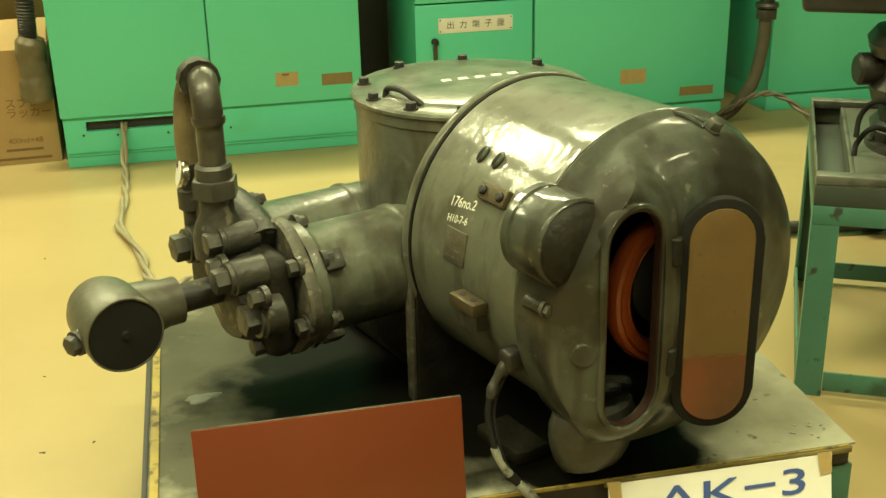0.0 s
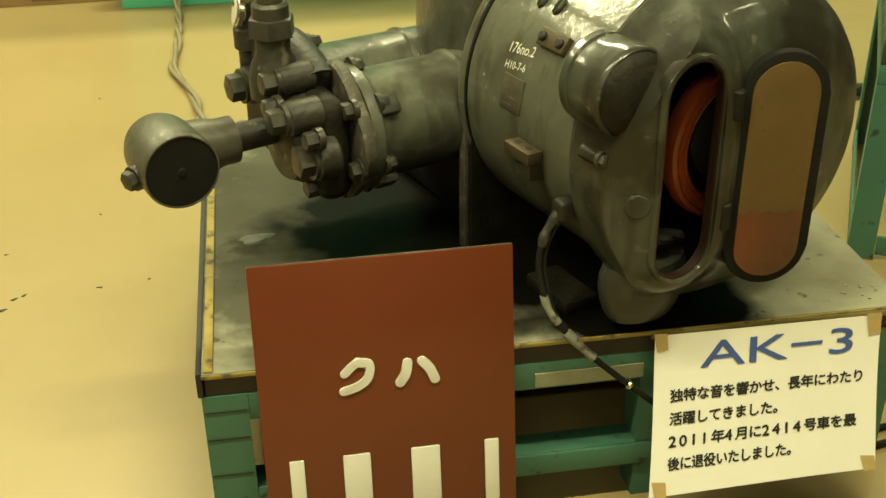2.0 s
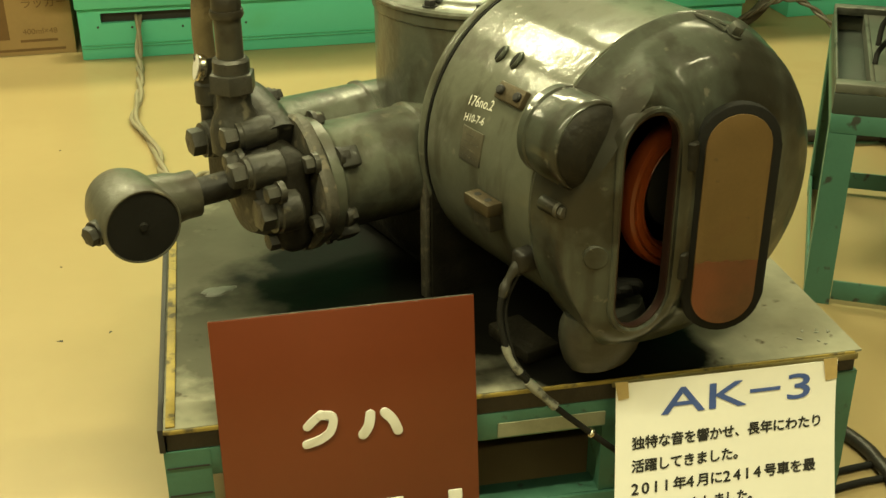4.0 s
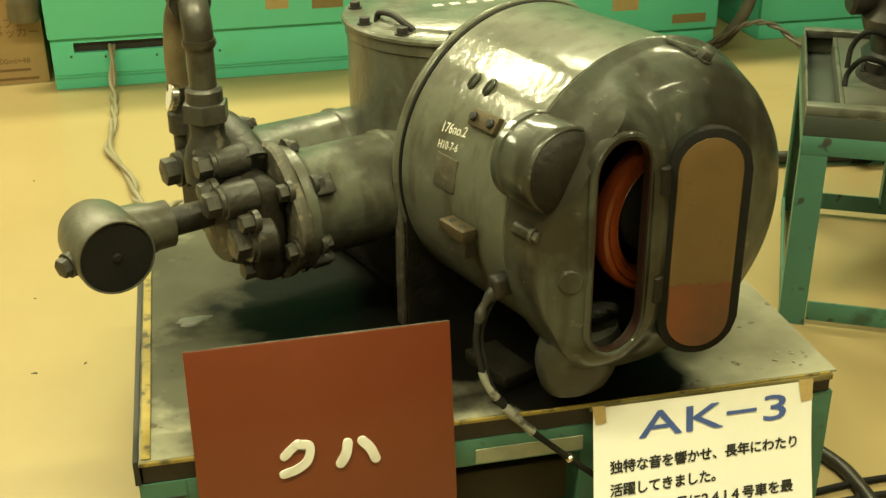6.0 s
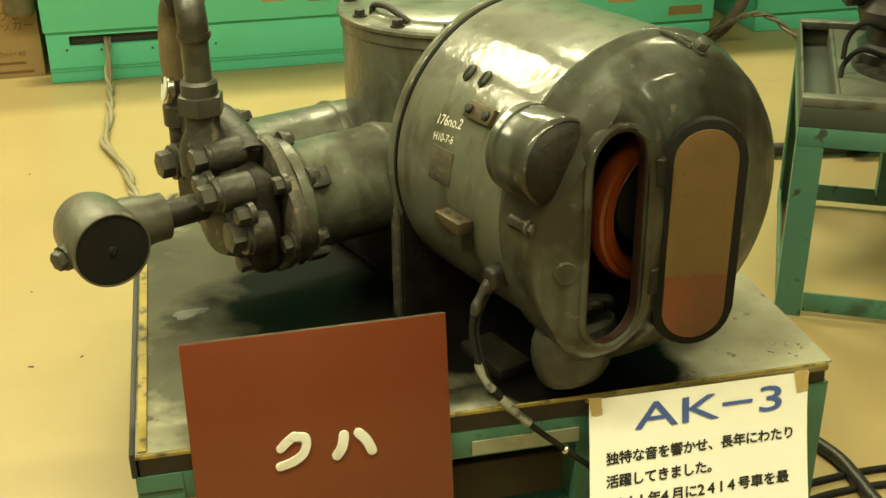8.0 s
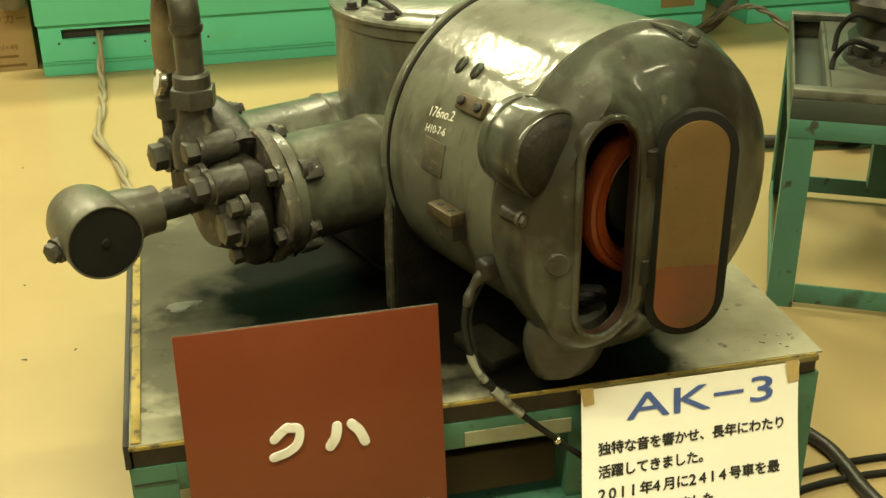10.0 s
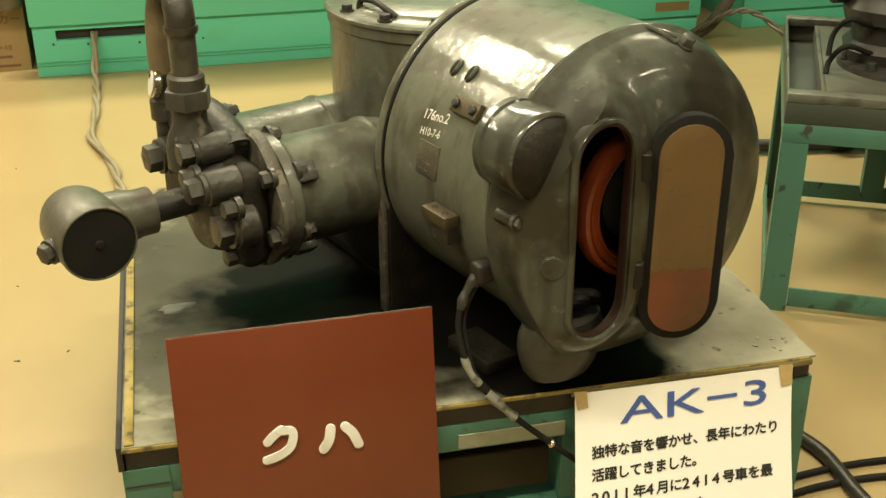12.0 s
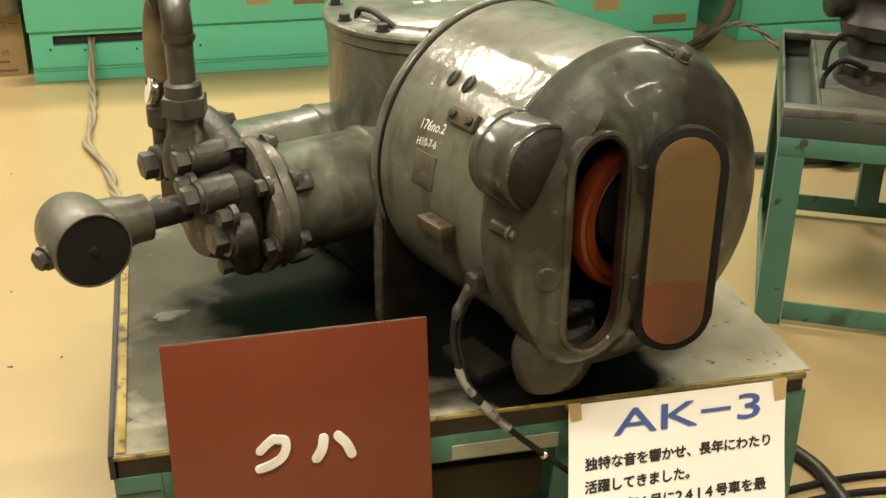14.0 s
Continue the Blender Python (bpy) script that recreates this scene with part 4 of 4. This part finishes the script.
# Added ring and near-black base stand in for shade at the crankcase foot.
part("sump", lathed([(0.1, 0.0105), (0.1535, 0.0105), (0.1655, 0.029), (0.168, 0.05), (0.168, 0.1), (0.165, 0.103), (0.1, 0.0105)], tank_m, 96), NEAR_BLACK, comp, "near-black ring for the shade round the crankcase foot")
part("crankcase_base", boxed(-0.15, 0.285, 0.0, 0.15, 0.54, 0.03, 0.006), NEAR_BLACK, comp)
lid = part("lid", lathed([(0, 0.3805), (0.17, 0.3805), (0.173, 0.383), (0.173, 0.387), (0.17, 0.39), (0.142, 0.391), (0.138, 0.394), (0.134, 0.3965), (0.08, 0.3985), (0, 0.399)], tank_m, 96), GREY_MATT, comp, "round bolted lid with white marks")
for a in (14, 60, 100, 141, 176, 205, 232, 320):
    p = Vector((0.155 * math.cos(radians(a)), CV + 0.155 * math.sin(radians(a)), 0.3905))
    bolt(lid, p, (0, 0, 1), 0.0082, 0.008, 0.002, DARK)
ha, hb = Vector((-0.137, 0.398, 0.391)), Vector((-0.128, 0.334, 0.391))
part("lid_handle", swept([ha, ha + Vector((0.002, -0.004, 0.013)), (ha + hb) / 2 + Vector((0, 0, 0.017)), hb + Vector((-0.002, 0.004, 0.011)), hb + Vector((0.006, -0.008, 0.002))], 0.0045, 10), DARK, lid)
for k in range(5):
    part("chalk_bar", boxed(-0.02 + 0.026 * k, -0.005, 0.3985, -0.006 + 0.026 * k, 0.005, 0.3994, 0), CHALK, lid, at=Matrix.Translation((-0.02, 0.4, 0)) @ Matrix.Rotation(radians(-12), 4, "Z"))

# the two cylinders lying to the side, and the cylinder head
to_left = (-1, 0, 0)
CZ = 0.183
for name, v, r in (("cylinder", 0.325, 0.074), ("cylinder", 0.465, 0.066)):
    m = turn_to(to_left, (-0.1, v, CZ))
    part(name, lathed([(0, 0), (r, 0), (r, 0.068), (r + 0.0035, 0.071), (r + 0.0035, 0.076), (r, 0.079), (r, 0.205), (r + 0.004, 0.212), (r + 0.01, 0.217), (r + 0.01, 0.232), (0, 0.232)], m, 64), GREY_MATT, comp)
    part("cylinder_flange", lathed([(0, 0), (r + 0.013, 0), (r + 0.015, 0.003), (r + 0.015, 0.013), (r + 0.012, 0.017), (0, 0.017)], turn_to(to_left, (-0.333, v, CZ)), 64, lambda a, h: 1 + 0.06 * math.cos(4 * a)), CAST if v < 0.4 else GREY_DIRTY, comp)
    for k in range(4):
        a = radians(90 * k + 52)
        part("flange_lug", boxed(-0.017, -0.014, 0.0, 0.012, 0.014, 0.016, 0.004), GREY_MATT, comp, at=turn_to((0, math.cos(a), math.sin(a)), (-0.3, v + (r - 0.003) * math.cos(a), CZ + (r - 0.003) * math.sin(a))))
    for k in range(6):
        a = radians(60 * k + 20)
        p = Vector((-0.35, v + (r + 0.004) * math.cos(a), CZ + (r + 0.004) * math.sin(a)))
        bolt(comp, p, to_left, 0.0115, 0.012, 0.003, BOLT)
        bolt(comp, p + Vector((0.036, 0, 0)), (1, 0, 0), 0.0115, 0.011, 0.002, GREY_DIRTY, "nut")
head = part("cylinder_head", boxed(-0.4, 0.262, 0.11, -0.351, 0.53, 0.25, 0.022, 4), NEAR_BLACK, comp, "near-black cylinder head")
part("head_casting", lathed([(0, 0), (0.062, 0), (0.06, 0.03), (0.05, 0.05), (0.03, 0.058), (0, 0.06)], turn_to(to_left, (-0.375, 0.325, CZ)), 40, lambda a, h: 1 + 0.06 * math.cos(3 * a + 1)), GREY_DIRTY, comp)
part("head_bridge", swept([(-0.37, 0.33, 0.24), (-0.375, 0.4, 0.268), (-0.37, 0.47, 0.26), (-0.36, 0.53, 0.24)], 0.036, 18), GREY_DIRTY, comp)
# valve caps with large hexagons
for p, r, L in (((-0.385, 0.285, 0.231), 0.022, 0.05), ((-0.375, 0.27, 0.178), 0.029, 0.034), ((-0.372, 0.335, 0.262), 0.02, 0.05), ((-0.36, 0.29, 0.128), 0.017, 0.03), ((-0.385, 0.45, 0.22), 0.026, 0.04)):
    part("valve_cap", rod(r, L, turn_to(to_left, p), 28, 0.004), GREY_DIRTY, comp)
    bolt(comp, (p[0] - L, p[1], p[2]), to_left, r * 0.74, 0.018, 0.003, BOLT)
for p in ((-0.43, 0.315, 0.238), (-0.425, 0.32, 0.2), (-0.4, 0.33, 0.14), (-0.405, 0.25, 0.212), (-0.4, 0.3, 0.15)):
    bolt(comp, p, to_left, 0.0115, 0.016, 0.004, BOLT)

# delivery pipe, union, elbow, hose and gauge
PU, PV = -0.412, 0.36
part("pipe_socket", lathed([(0, 0.24), (0.034, 0.235), (0.034, 0.262), (0.03, 0.278), (0.022, 0.294), (0.022, 0.317), (0, 0.317)], Matrix.Translation((PU, PV, 0)), 32), GREY_DIRTY, comp)
bm = bmesh.new()
prism(bm, hexagon(0.0305), 0.024, Matrix.Translation((PU, PV, 0.315)), 0.003)
part("union_nut", bm, BOLT, comp)
part("union_ring", lathed([(0, 0.339), (0.0235, 0.339), (0.0235, 0.354), (0.02, 0.358), (0, 0.358)], Matrix.Translation((PU, PV, 0)), 32), BOLT, comp)
part("riser_pipe", rod(0.0172, 0.075, Matrix.Translation((PU, PV, 0.345)), 32, 0.001), PIPE, comp)
part("elbow", swept([(PU, PV, 0.413), (PU, PV, 0.43), (PU + 0.002, PV + 0.009, 0.448), (PU + 0.006, PV + 0.024, 0.458), (PU + 0.012, PV + 0.05, 0.461)], 0.0188, 24), PIPE, comp)
part("elbow_collar", lathed([(0, 0.409), (0.02, 0.409), (0.0215, 0.413), (0.0205, 0.419), (0, 0.419)], Matrix.Translation((PU, PV, 0)), 32), PIPE, comp)
bm = bmesh.new()
prism(bm, [(0.0265 * math.cos(math.pi * k / 6), 0.0265 * math.sin(math.pi * k / 6)) for k in range(12)], 0.026, turn_to((0.2, 1, 0.05), (PU + 0.004, PV + 0.026, 0.457)), 0.004)
part("elbow_nut", bm, GREY_DIRTY, comp)
hose = part("delivery_hose", swept([(PU + 0.012, PV + 0.05, 0.461), (PU + 0.016, PV + 0.085, 0.453), (PU + 0.013, PV + 0.11, 0.42), (PU + 0.008, PV + 0.112, 0.37), (PU + 0.008, PV + 0.11, 0.32)], 0.0142, 16), CANVAS, comp, "dirty canvas-covered hose")
part("hose_fitting", lathed([(0, 0.2), (0.016, 0.2), (0.016, 0.262), (0.021, 0.266), (0.021, 0.292), (0.018, 0.296), (0.018, 0.33), (0, 0.33)], Matrix.Translation((PU + 0.01, PV + 0.11, 0)), 24), GREY_DIRTY, comp)
gn = Vector((-0.93, 0.2, 0.22)).normalized()
gp = Vector((PU + 0.002, PV + 0.1, 0.316))
gauge = part("pressure_gauge", rod(0.0185, 0.012, turn_to(gn, gp), 32, 0.003), CHROME, comp)
part("gauge_face", rod(0.0172, 0.0015, turn_to(gn, gp + gn * 0.0118), 32, 0.0005), WHITE, gauge, "white gauge face")

# suction strainer
sm = Matrix.Translation((-0.577, 0.308, 0.204)) @ Matrix.Rotation(radians(90), 4, "X")
strainer = part("suction_strainer", lathed([(0, -0.06), (0.026, -0.059), (0.04, -0.052), (0.0445, -0.038), (0.047, -0.015), (0.047, 0.045), (0.0457, 0.048), (0.044, 0.048), (0.044, 0.044), (0, 0.044)], sm, 64), OILY, comp, "round grey suction strainer with a black front")
part("strainer_front", lathed([(0, 0.0445), (0.0437, 0.0445), (0.0437, 0.0465), (0.006, 0.0475), (0.004, 0.05), (0, 0.05)], sm, 48), BLACK, strainer)
part("strainer_boss", rod(0.016, 0.016, turn_to((-1, -0.35, -0.1), (-0.612, 0.295, 0.198)), 20), GREY, strainer)
bolt(strainer, (-0.627, 0.2898, 0.1965), (-1, -0.35, -0.1), 0.0125, 0.01, 0.002, GREY_DIRTY)
part("strainer_neck", lathed([(0, 0), (0.036, 0.0), (0.034, 0.03), (0.03, 0.045), (0.03, 0.064), (0, 0.064)], turn_to((1, 0.04, 0), (-0.555, 0.318, 0.205)), 32), OILY, strainer)
part("suction_pipe", rod(0.0185, 0.14, turn_to((1, 0.06, 0.0), (-0.515, 0.321, 0.204)), 24, 0.001), GREY_DIRTY, comp)

# ---- cables ----
lead = thing("motor_lead", pose(0, 0, 0), "black motor lead with grey tape hanging over the bench edge", "cable")
p = [(0.432, 0.022, 0.434), (0.417, 0.018, 0.412), (0.408, 0.012, 0.387), (0.407, 0.006, 0.36), (0.417, -0.006, 0.317), (0.437, -0.012, 0.288), (0.47, -0.017, 0.252), (0.502, -0.018, 0.221), (0.545, -0.016, 0.18), (0.6, -0.004, 0.125)]
part("lead", swept(p, 0.004, 12), CABLE, lead)
part("tape_wrap", swept([(0.411, 0.0, 0.335), (0.417, -0.006, 0.317), (0.428, -0.0095, 0.3)], 0.0048, 12, 12, lambda t: 1 + 0.1 * math.sin(9 * t)), GREY_TAPE, lead)
part("tape_wrap", swept([(0.437, -0.012, 0.288), (0.454, -0.0148, 0.269), (0.472, -0.0172, 0.25)], 0.0058, 12, 12, lambda t: 1 + 0.12 * math.sin(7 * t)), GREY_TAPE, lead)
part("sleeve", swept([(0.432, 0.022, 0.434), (0.417, 0.018, 0.412), (0.41, 0.013, 0.394)], 0.006, 12, 8, lambda t: 1 + 0.15 * math.sin(11 * t)), GREY_DIRTY, lead)
part("ferrule", rod(0.0062, 0.009, turn_to((0.056, 0.002, -0.057), (0.517, -0.0175, 0.207)), 16), CHROME, lead)
part("second_lead", swept([(0.436, 0.022, 0.428), (0.417, 0.015, 0.392), (0.414, 0.008, 0.36), (0.423, -0.004, 0.316), (0.44, -0.01, 0.29)], 0.0026, 10), CABLE, lead)

cord = thing("twisted_cord", pose(0, 0, 0), "grey twisted two-core cord lying over the floor", "cord")
line = smooth_path([(-0.123, 2.42, 0.124), (-0.122, 2.385, 0.122), (-0.124, 2.366, 0.085), (-0.13, 2.335, 0.025), (-0.128, 2.28, 0.01), (-0.122, 2.129, 0.01), (-0.121, 1.957, 0.01), (-0.128, 1.823, 0.01), (-0.102, 1.715, 0.01), (-0.063, 1.564, 0.01), (-0.054, 1.471, 0.01), (-0.036, 1.407, 0.01), (0.011, 1.362, 0.01), (0.059, 1.398, 0.01), (0.15, 1.4, 0.01), (0.3, 1.1, 0.01)], 14)
for ph in (0, math.pi):
    pts = []
    dist = 0
    for i, q in enumerate(line):
        d = (line[min(i + 1, len(line) - 1)] - line[max(i - 1, 0)]).normalized()
        if i:
            dist += (q - line[i - 1]).length
        s = d.cross(Vector((0, 0, 1))).normalized()
        upv = s.cross(d)
        w = dist * (24 + 4 * math.sin(dist * 5)) + ph
        pts.append(q + 0.006 * (math.cos(w) * s + math.sin(w) * upv))
    part("cord_core", swept(pts, 0.0063, 8, 1, None, True), CORD, cord)

for label, pts, r in (("thick black cable lying on the floor beside the bench", ((0.86, 0.42, 0.012), (0.93, 0.3, 0.011), (0.975, 0.21, 0.011), (1.004, 0.126, 0.011), (1.006, 0.07, 0.011), (1.004, 0.0, 0.011), (1.02, -0.12, 0.011), (1.1, -0.25, 0.011)), 0.0108),
                      ("thin grey cable lying on the floor", ((0.86, 0.06, 0.006), (0.95, 0.08, 0.006), (1.08, 0.085, 0.006), (1.3, 0.06, 0.006)), 0.0052),
                      ("thin black cable lying on the floor", ((0.86, 0.03, 0.006), (0.97, 0.05, 0.006), (1.1, 0.045, 0.006), (1.3, 0.0, 0.006)), 0.0052)):
    c = thing("floor_cable", pose(0, 0, 0), label, "cable")
    part("cable", swept(pts, r, 12), IRON if r > 0.01 else CABLE, c)

# ---- hose and fittings rising before the last cabinet ----
riser = thing("upright_hose", pose(0, 0, 0), "dark upright hose with a union nut in front of the cabinets", "hose")
part("hose", swept([(1.78, 2.3, 0.016), (1.83, 2.28, 0.06), (1.88, 2.27, 0.14), (1.9, 2.265, 0.24), (1.905, 2.26, 0.36)], 0.02, 16), OLD_HOSE, riser)
bm = bmesh.new()
prism(bm, hexagon(0.036), 0.03, Matrix.Translation((1.906, 2.26, 0.35)), 0.004)
part("union_nut", bm, BOLT, riser)
part("ring", lathed([(0, 0.385), (0.034, 0.385), (0.038, 0.392), (0.034, 0.4), (0, 0.4)], Matrix.Translation((1.906, 2.26, 0)), 24), BOLT, riser)
part("pipe", rod(0.023, 0.8, Matrix.Translation((1.906, 2.26, 0.38)), 24), GREY_DIRTY, riser)
tie = thing("braided_cable", pose(0, 0, 0), "grey braided cable looping over the floor to the trolley", "cable")
line = smooth_path([(1.74, 2.3, 0.012), (1.81, 2.25, 0.07), (1.87, 2.21, 0.115), (1.93, 2.16, 0.115), (1.99, 2.07, 0.06), (2.03, 1.96, 0.01), (2.05, 1.8, 0.01)], 10)
for ph in (0, math.pi):
    pts = []
    for i, q in enumerate(line):
        d = (line[min(i + 1, len(line) - 1)] - line[max(i - 1, 0)]).normalized()
        s = d.cross(Vector((0, 0, 1))).normalized()
        pts.append(q + 0.0052 * (math.cos(i * 0.6 + ph) * s + math.sin(i * 0.6 + ph) * s.cross(d)))
    part("core", swept(pts, 0.0055, 8, 1, None, True), BRAID, tie)

# ---- trolley with another machine ----
TW, TD, TH = 0.62, 0.55, 0.426
trolley = thing("machine_trolley", pose(1.135, 0.572, 0, 0, 0, -28), "green angle-iron trolley with a grey steel tray top", "trolley")
TRAY = paint("worn_grey_tray", (0.085, 0.088, 0.071), 0.4, 0.1, 0.3, 10, 0.15, 80, (0.042, 0.042, 0.032), 0.52, 0, 0.4, 6, 0.15)
part("tray", boxed(0.068, 0.0305, TH - 0.018, TW - 0.031, TD - 0.0305, TH - 0.012, 0.001), TRAY, trolley, "worn grey steel tray")
part("trough", boxed(0.0055, 0.0305, TH - 0.05, 0.0675, TD - 0.0305, TH - 0.046, 0.001), FRAME_GREY, trolley, "sunken side trough")
part("trough_wall", boxed(0.06, 0.0305, TH - 0.0455, 0.0675, TD - 0.0305, TH - 0.012, 0.001), RIM, trolley)
for a, b, c, d in ((0, 0, TW, 0.03), (0, TD - 0.03, TW, TD), (0, 0.0305, 0.005, TD - 0.0305), (TW - 0.03, 0.0305, TW, TD - 0.0305)):
    part("rim", boxed(a, b, TH - 0.0175, c, d, TH, 0.003), RIM, trolley)
for a, b, c, d in ((0, 0, TW, 0.005), (0, TD - 0.005, TW, TD), (0, 0.0055, 0.005, TD - 0.0055), (TW - 0.005, 0.0055, TW, TD - 0.0055)):
    part("apron", boxed(a, b, TH - 0.055, c, d, TH - 0.018, 0.001), FRAME_GREY, trolley)
    part("apron_foot", boxed(a, b, TH - 0.09, c, d, TH - 0.0553, 0.001), FRAME_GREEN, trolley, "worn green lower band")
for a, b, c, d in ((0.048, 0, TW - 0.048, 0.005), (0.048, TD - 0.005, TW - 0.048, TD), (0, 0.048, 0.005, TD - 0.048), (TW - 0.005, 0.048, TW, TD - 0.048)):
    part("low_rail", boxed(a, b, 0.012, c, d, 0.05, 0.001), FRAME_GREEN, trolley)
for sx in (0, 1):
    for sy in (0, 1):
        bm = bmesh.new()
        prism(bm, [(0, 0), (0.047, 0), (0.047, 0.005), (0.005, 0.005), (0.005, 0.047), (0, 0.047)], TH - 0.0905)
        bmesh.ops.transform(bm, matrix=Matrix.Translation((TW if sx else 0, TD if sy else 0, 0)) @ Matrix.Diagonal((-1 if sx else 1, -1 if sy else 1, 1, 1)), verts=bm.verts)
        part("leg", bm, FRAME_GREEN, trolley)
bm = bmesh.new()
prism(bm, [(0, 0), (0.045, 0), (0.045, 0.005), (0.005, 0.005), (0.005, 0.045), (0, 0.045)], TH - 0.0905 - 0.0505, pose(0.205, TD - 0.051, 0.0502))
part("post", bm, FRAME_GREEN, trolley)
mach = thing("pump_unit", pose(1.135, 0.572, TH - 0.018, 0, 0, -28), "dark oily cast-iron pump unit on the steel tray", "machine")
part("base_flange", lathed([(0, 0), (0.125, 0), (0.128, 0.004), (0.125, 0.016), (0.11, 0.02), (0, 0.02)], Matrix.Translation((0.22, 0.26, 0)), 48), IRON, mach)
part("casing", lathed([(0, 0.02), (0.1, 0.02), (0.105, 0.04), (0.09, 0.055), (0.09, 0.085), (0.11, 0.095), (0.115, 0.12), (0.1, 0.14), (0.098, 0.17), (0.12, 0.18), (0.125, 0.2), (0.11, 0.22), (0, 0.24)], Matrix.Translation((0.2, 0.28, 0)), 40, lambda a, h: 1 + 0.05 * math.cos(5 * a)), IRON, mach)
part("top_casing", boxed(-0.045, 0.18, 0.262, 0.42, 0.42, 0.4, 0.012, 3), IRON, mach)
part("top_neck", lathed([(0, 0.21), (0.07, 0.21), (0.075, 0.265), (0, 0.265)], Matrix.Translation((0.18, 0.28, 0)), 32), IRON, mach)
part("side_branch", rod(0.03, 0.05, turn_to((-1, -0.3, 0), (0.11, 0.26, 0.15)), 28, 0.006), IRON, mach)
for k in range(5):
    a = radians(150 + 40 * k)
    bolt(mach, (0.22 + 0.112 * math.cos(a), 0.26 + 0.112 * math.sin(a), 0.018), (0, 0, 1), 0.01, 0.012, 0.003, IRON)
for z0 in (0.04, 0.09):
    part("copper_line", swept([(0.15, 0.2, z0), (0.1, 0.17, z0 + 0.02), (0.075, 0.18, z0 - 0.01), (0.07, 0.17, max(0.006, z0 - 0.05))], 0.005, 10), CABLE, mach)

axle = thing("steel_bar", pose(1.42, 1.33, 0.02, 0, 0, -10), "dark round steel bar lying on the floor behind the trolley", "bar")
part("bar", rod(0.016, 0.75, turn_to((1, 0, 0), (0, 0, 0)), 20), IRON, axle)
for cx in (0.28, 0.37):
    part("bar_collar", rod(0.036, 0.05, turn_to((1, 0, 0), (cx, 0, 0.018)), 24), BLACK, axle)
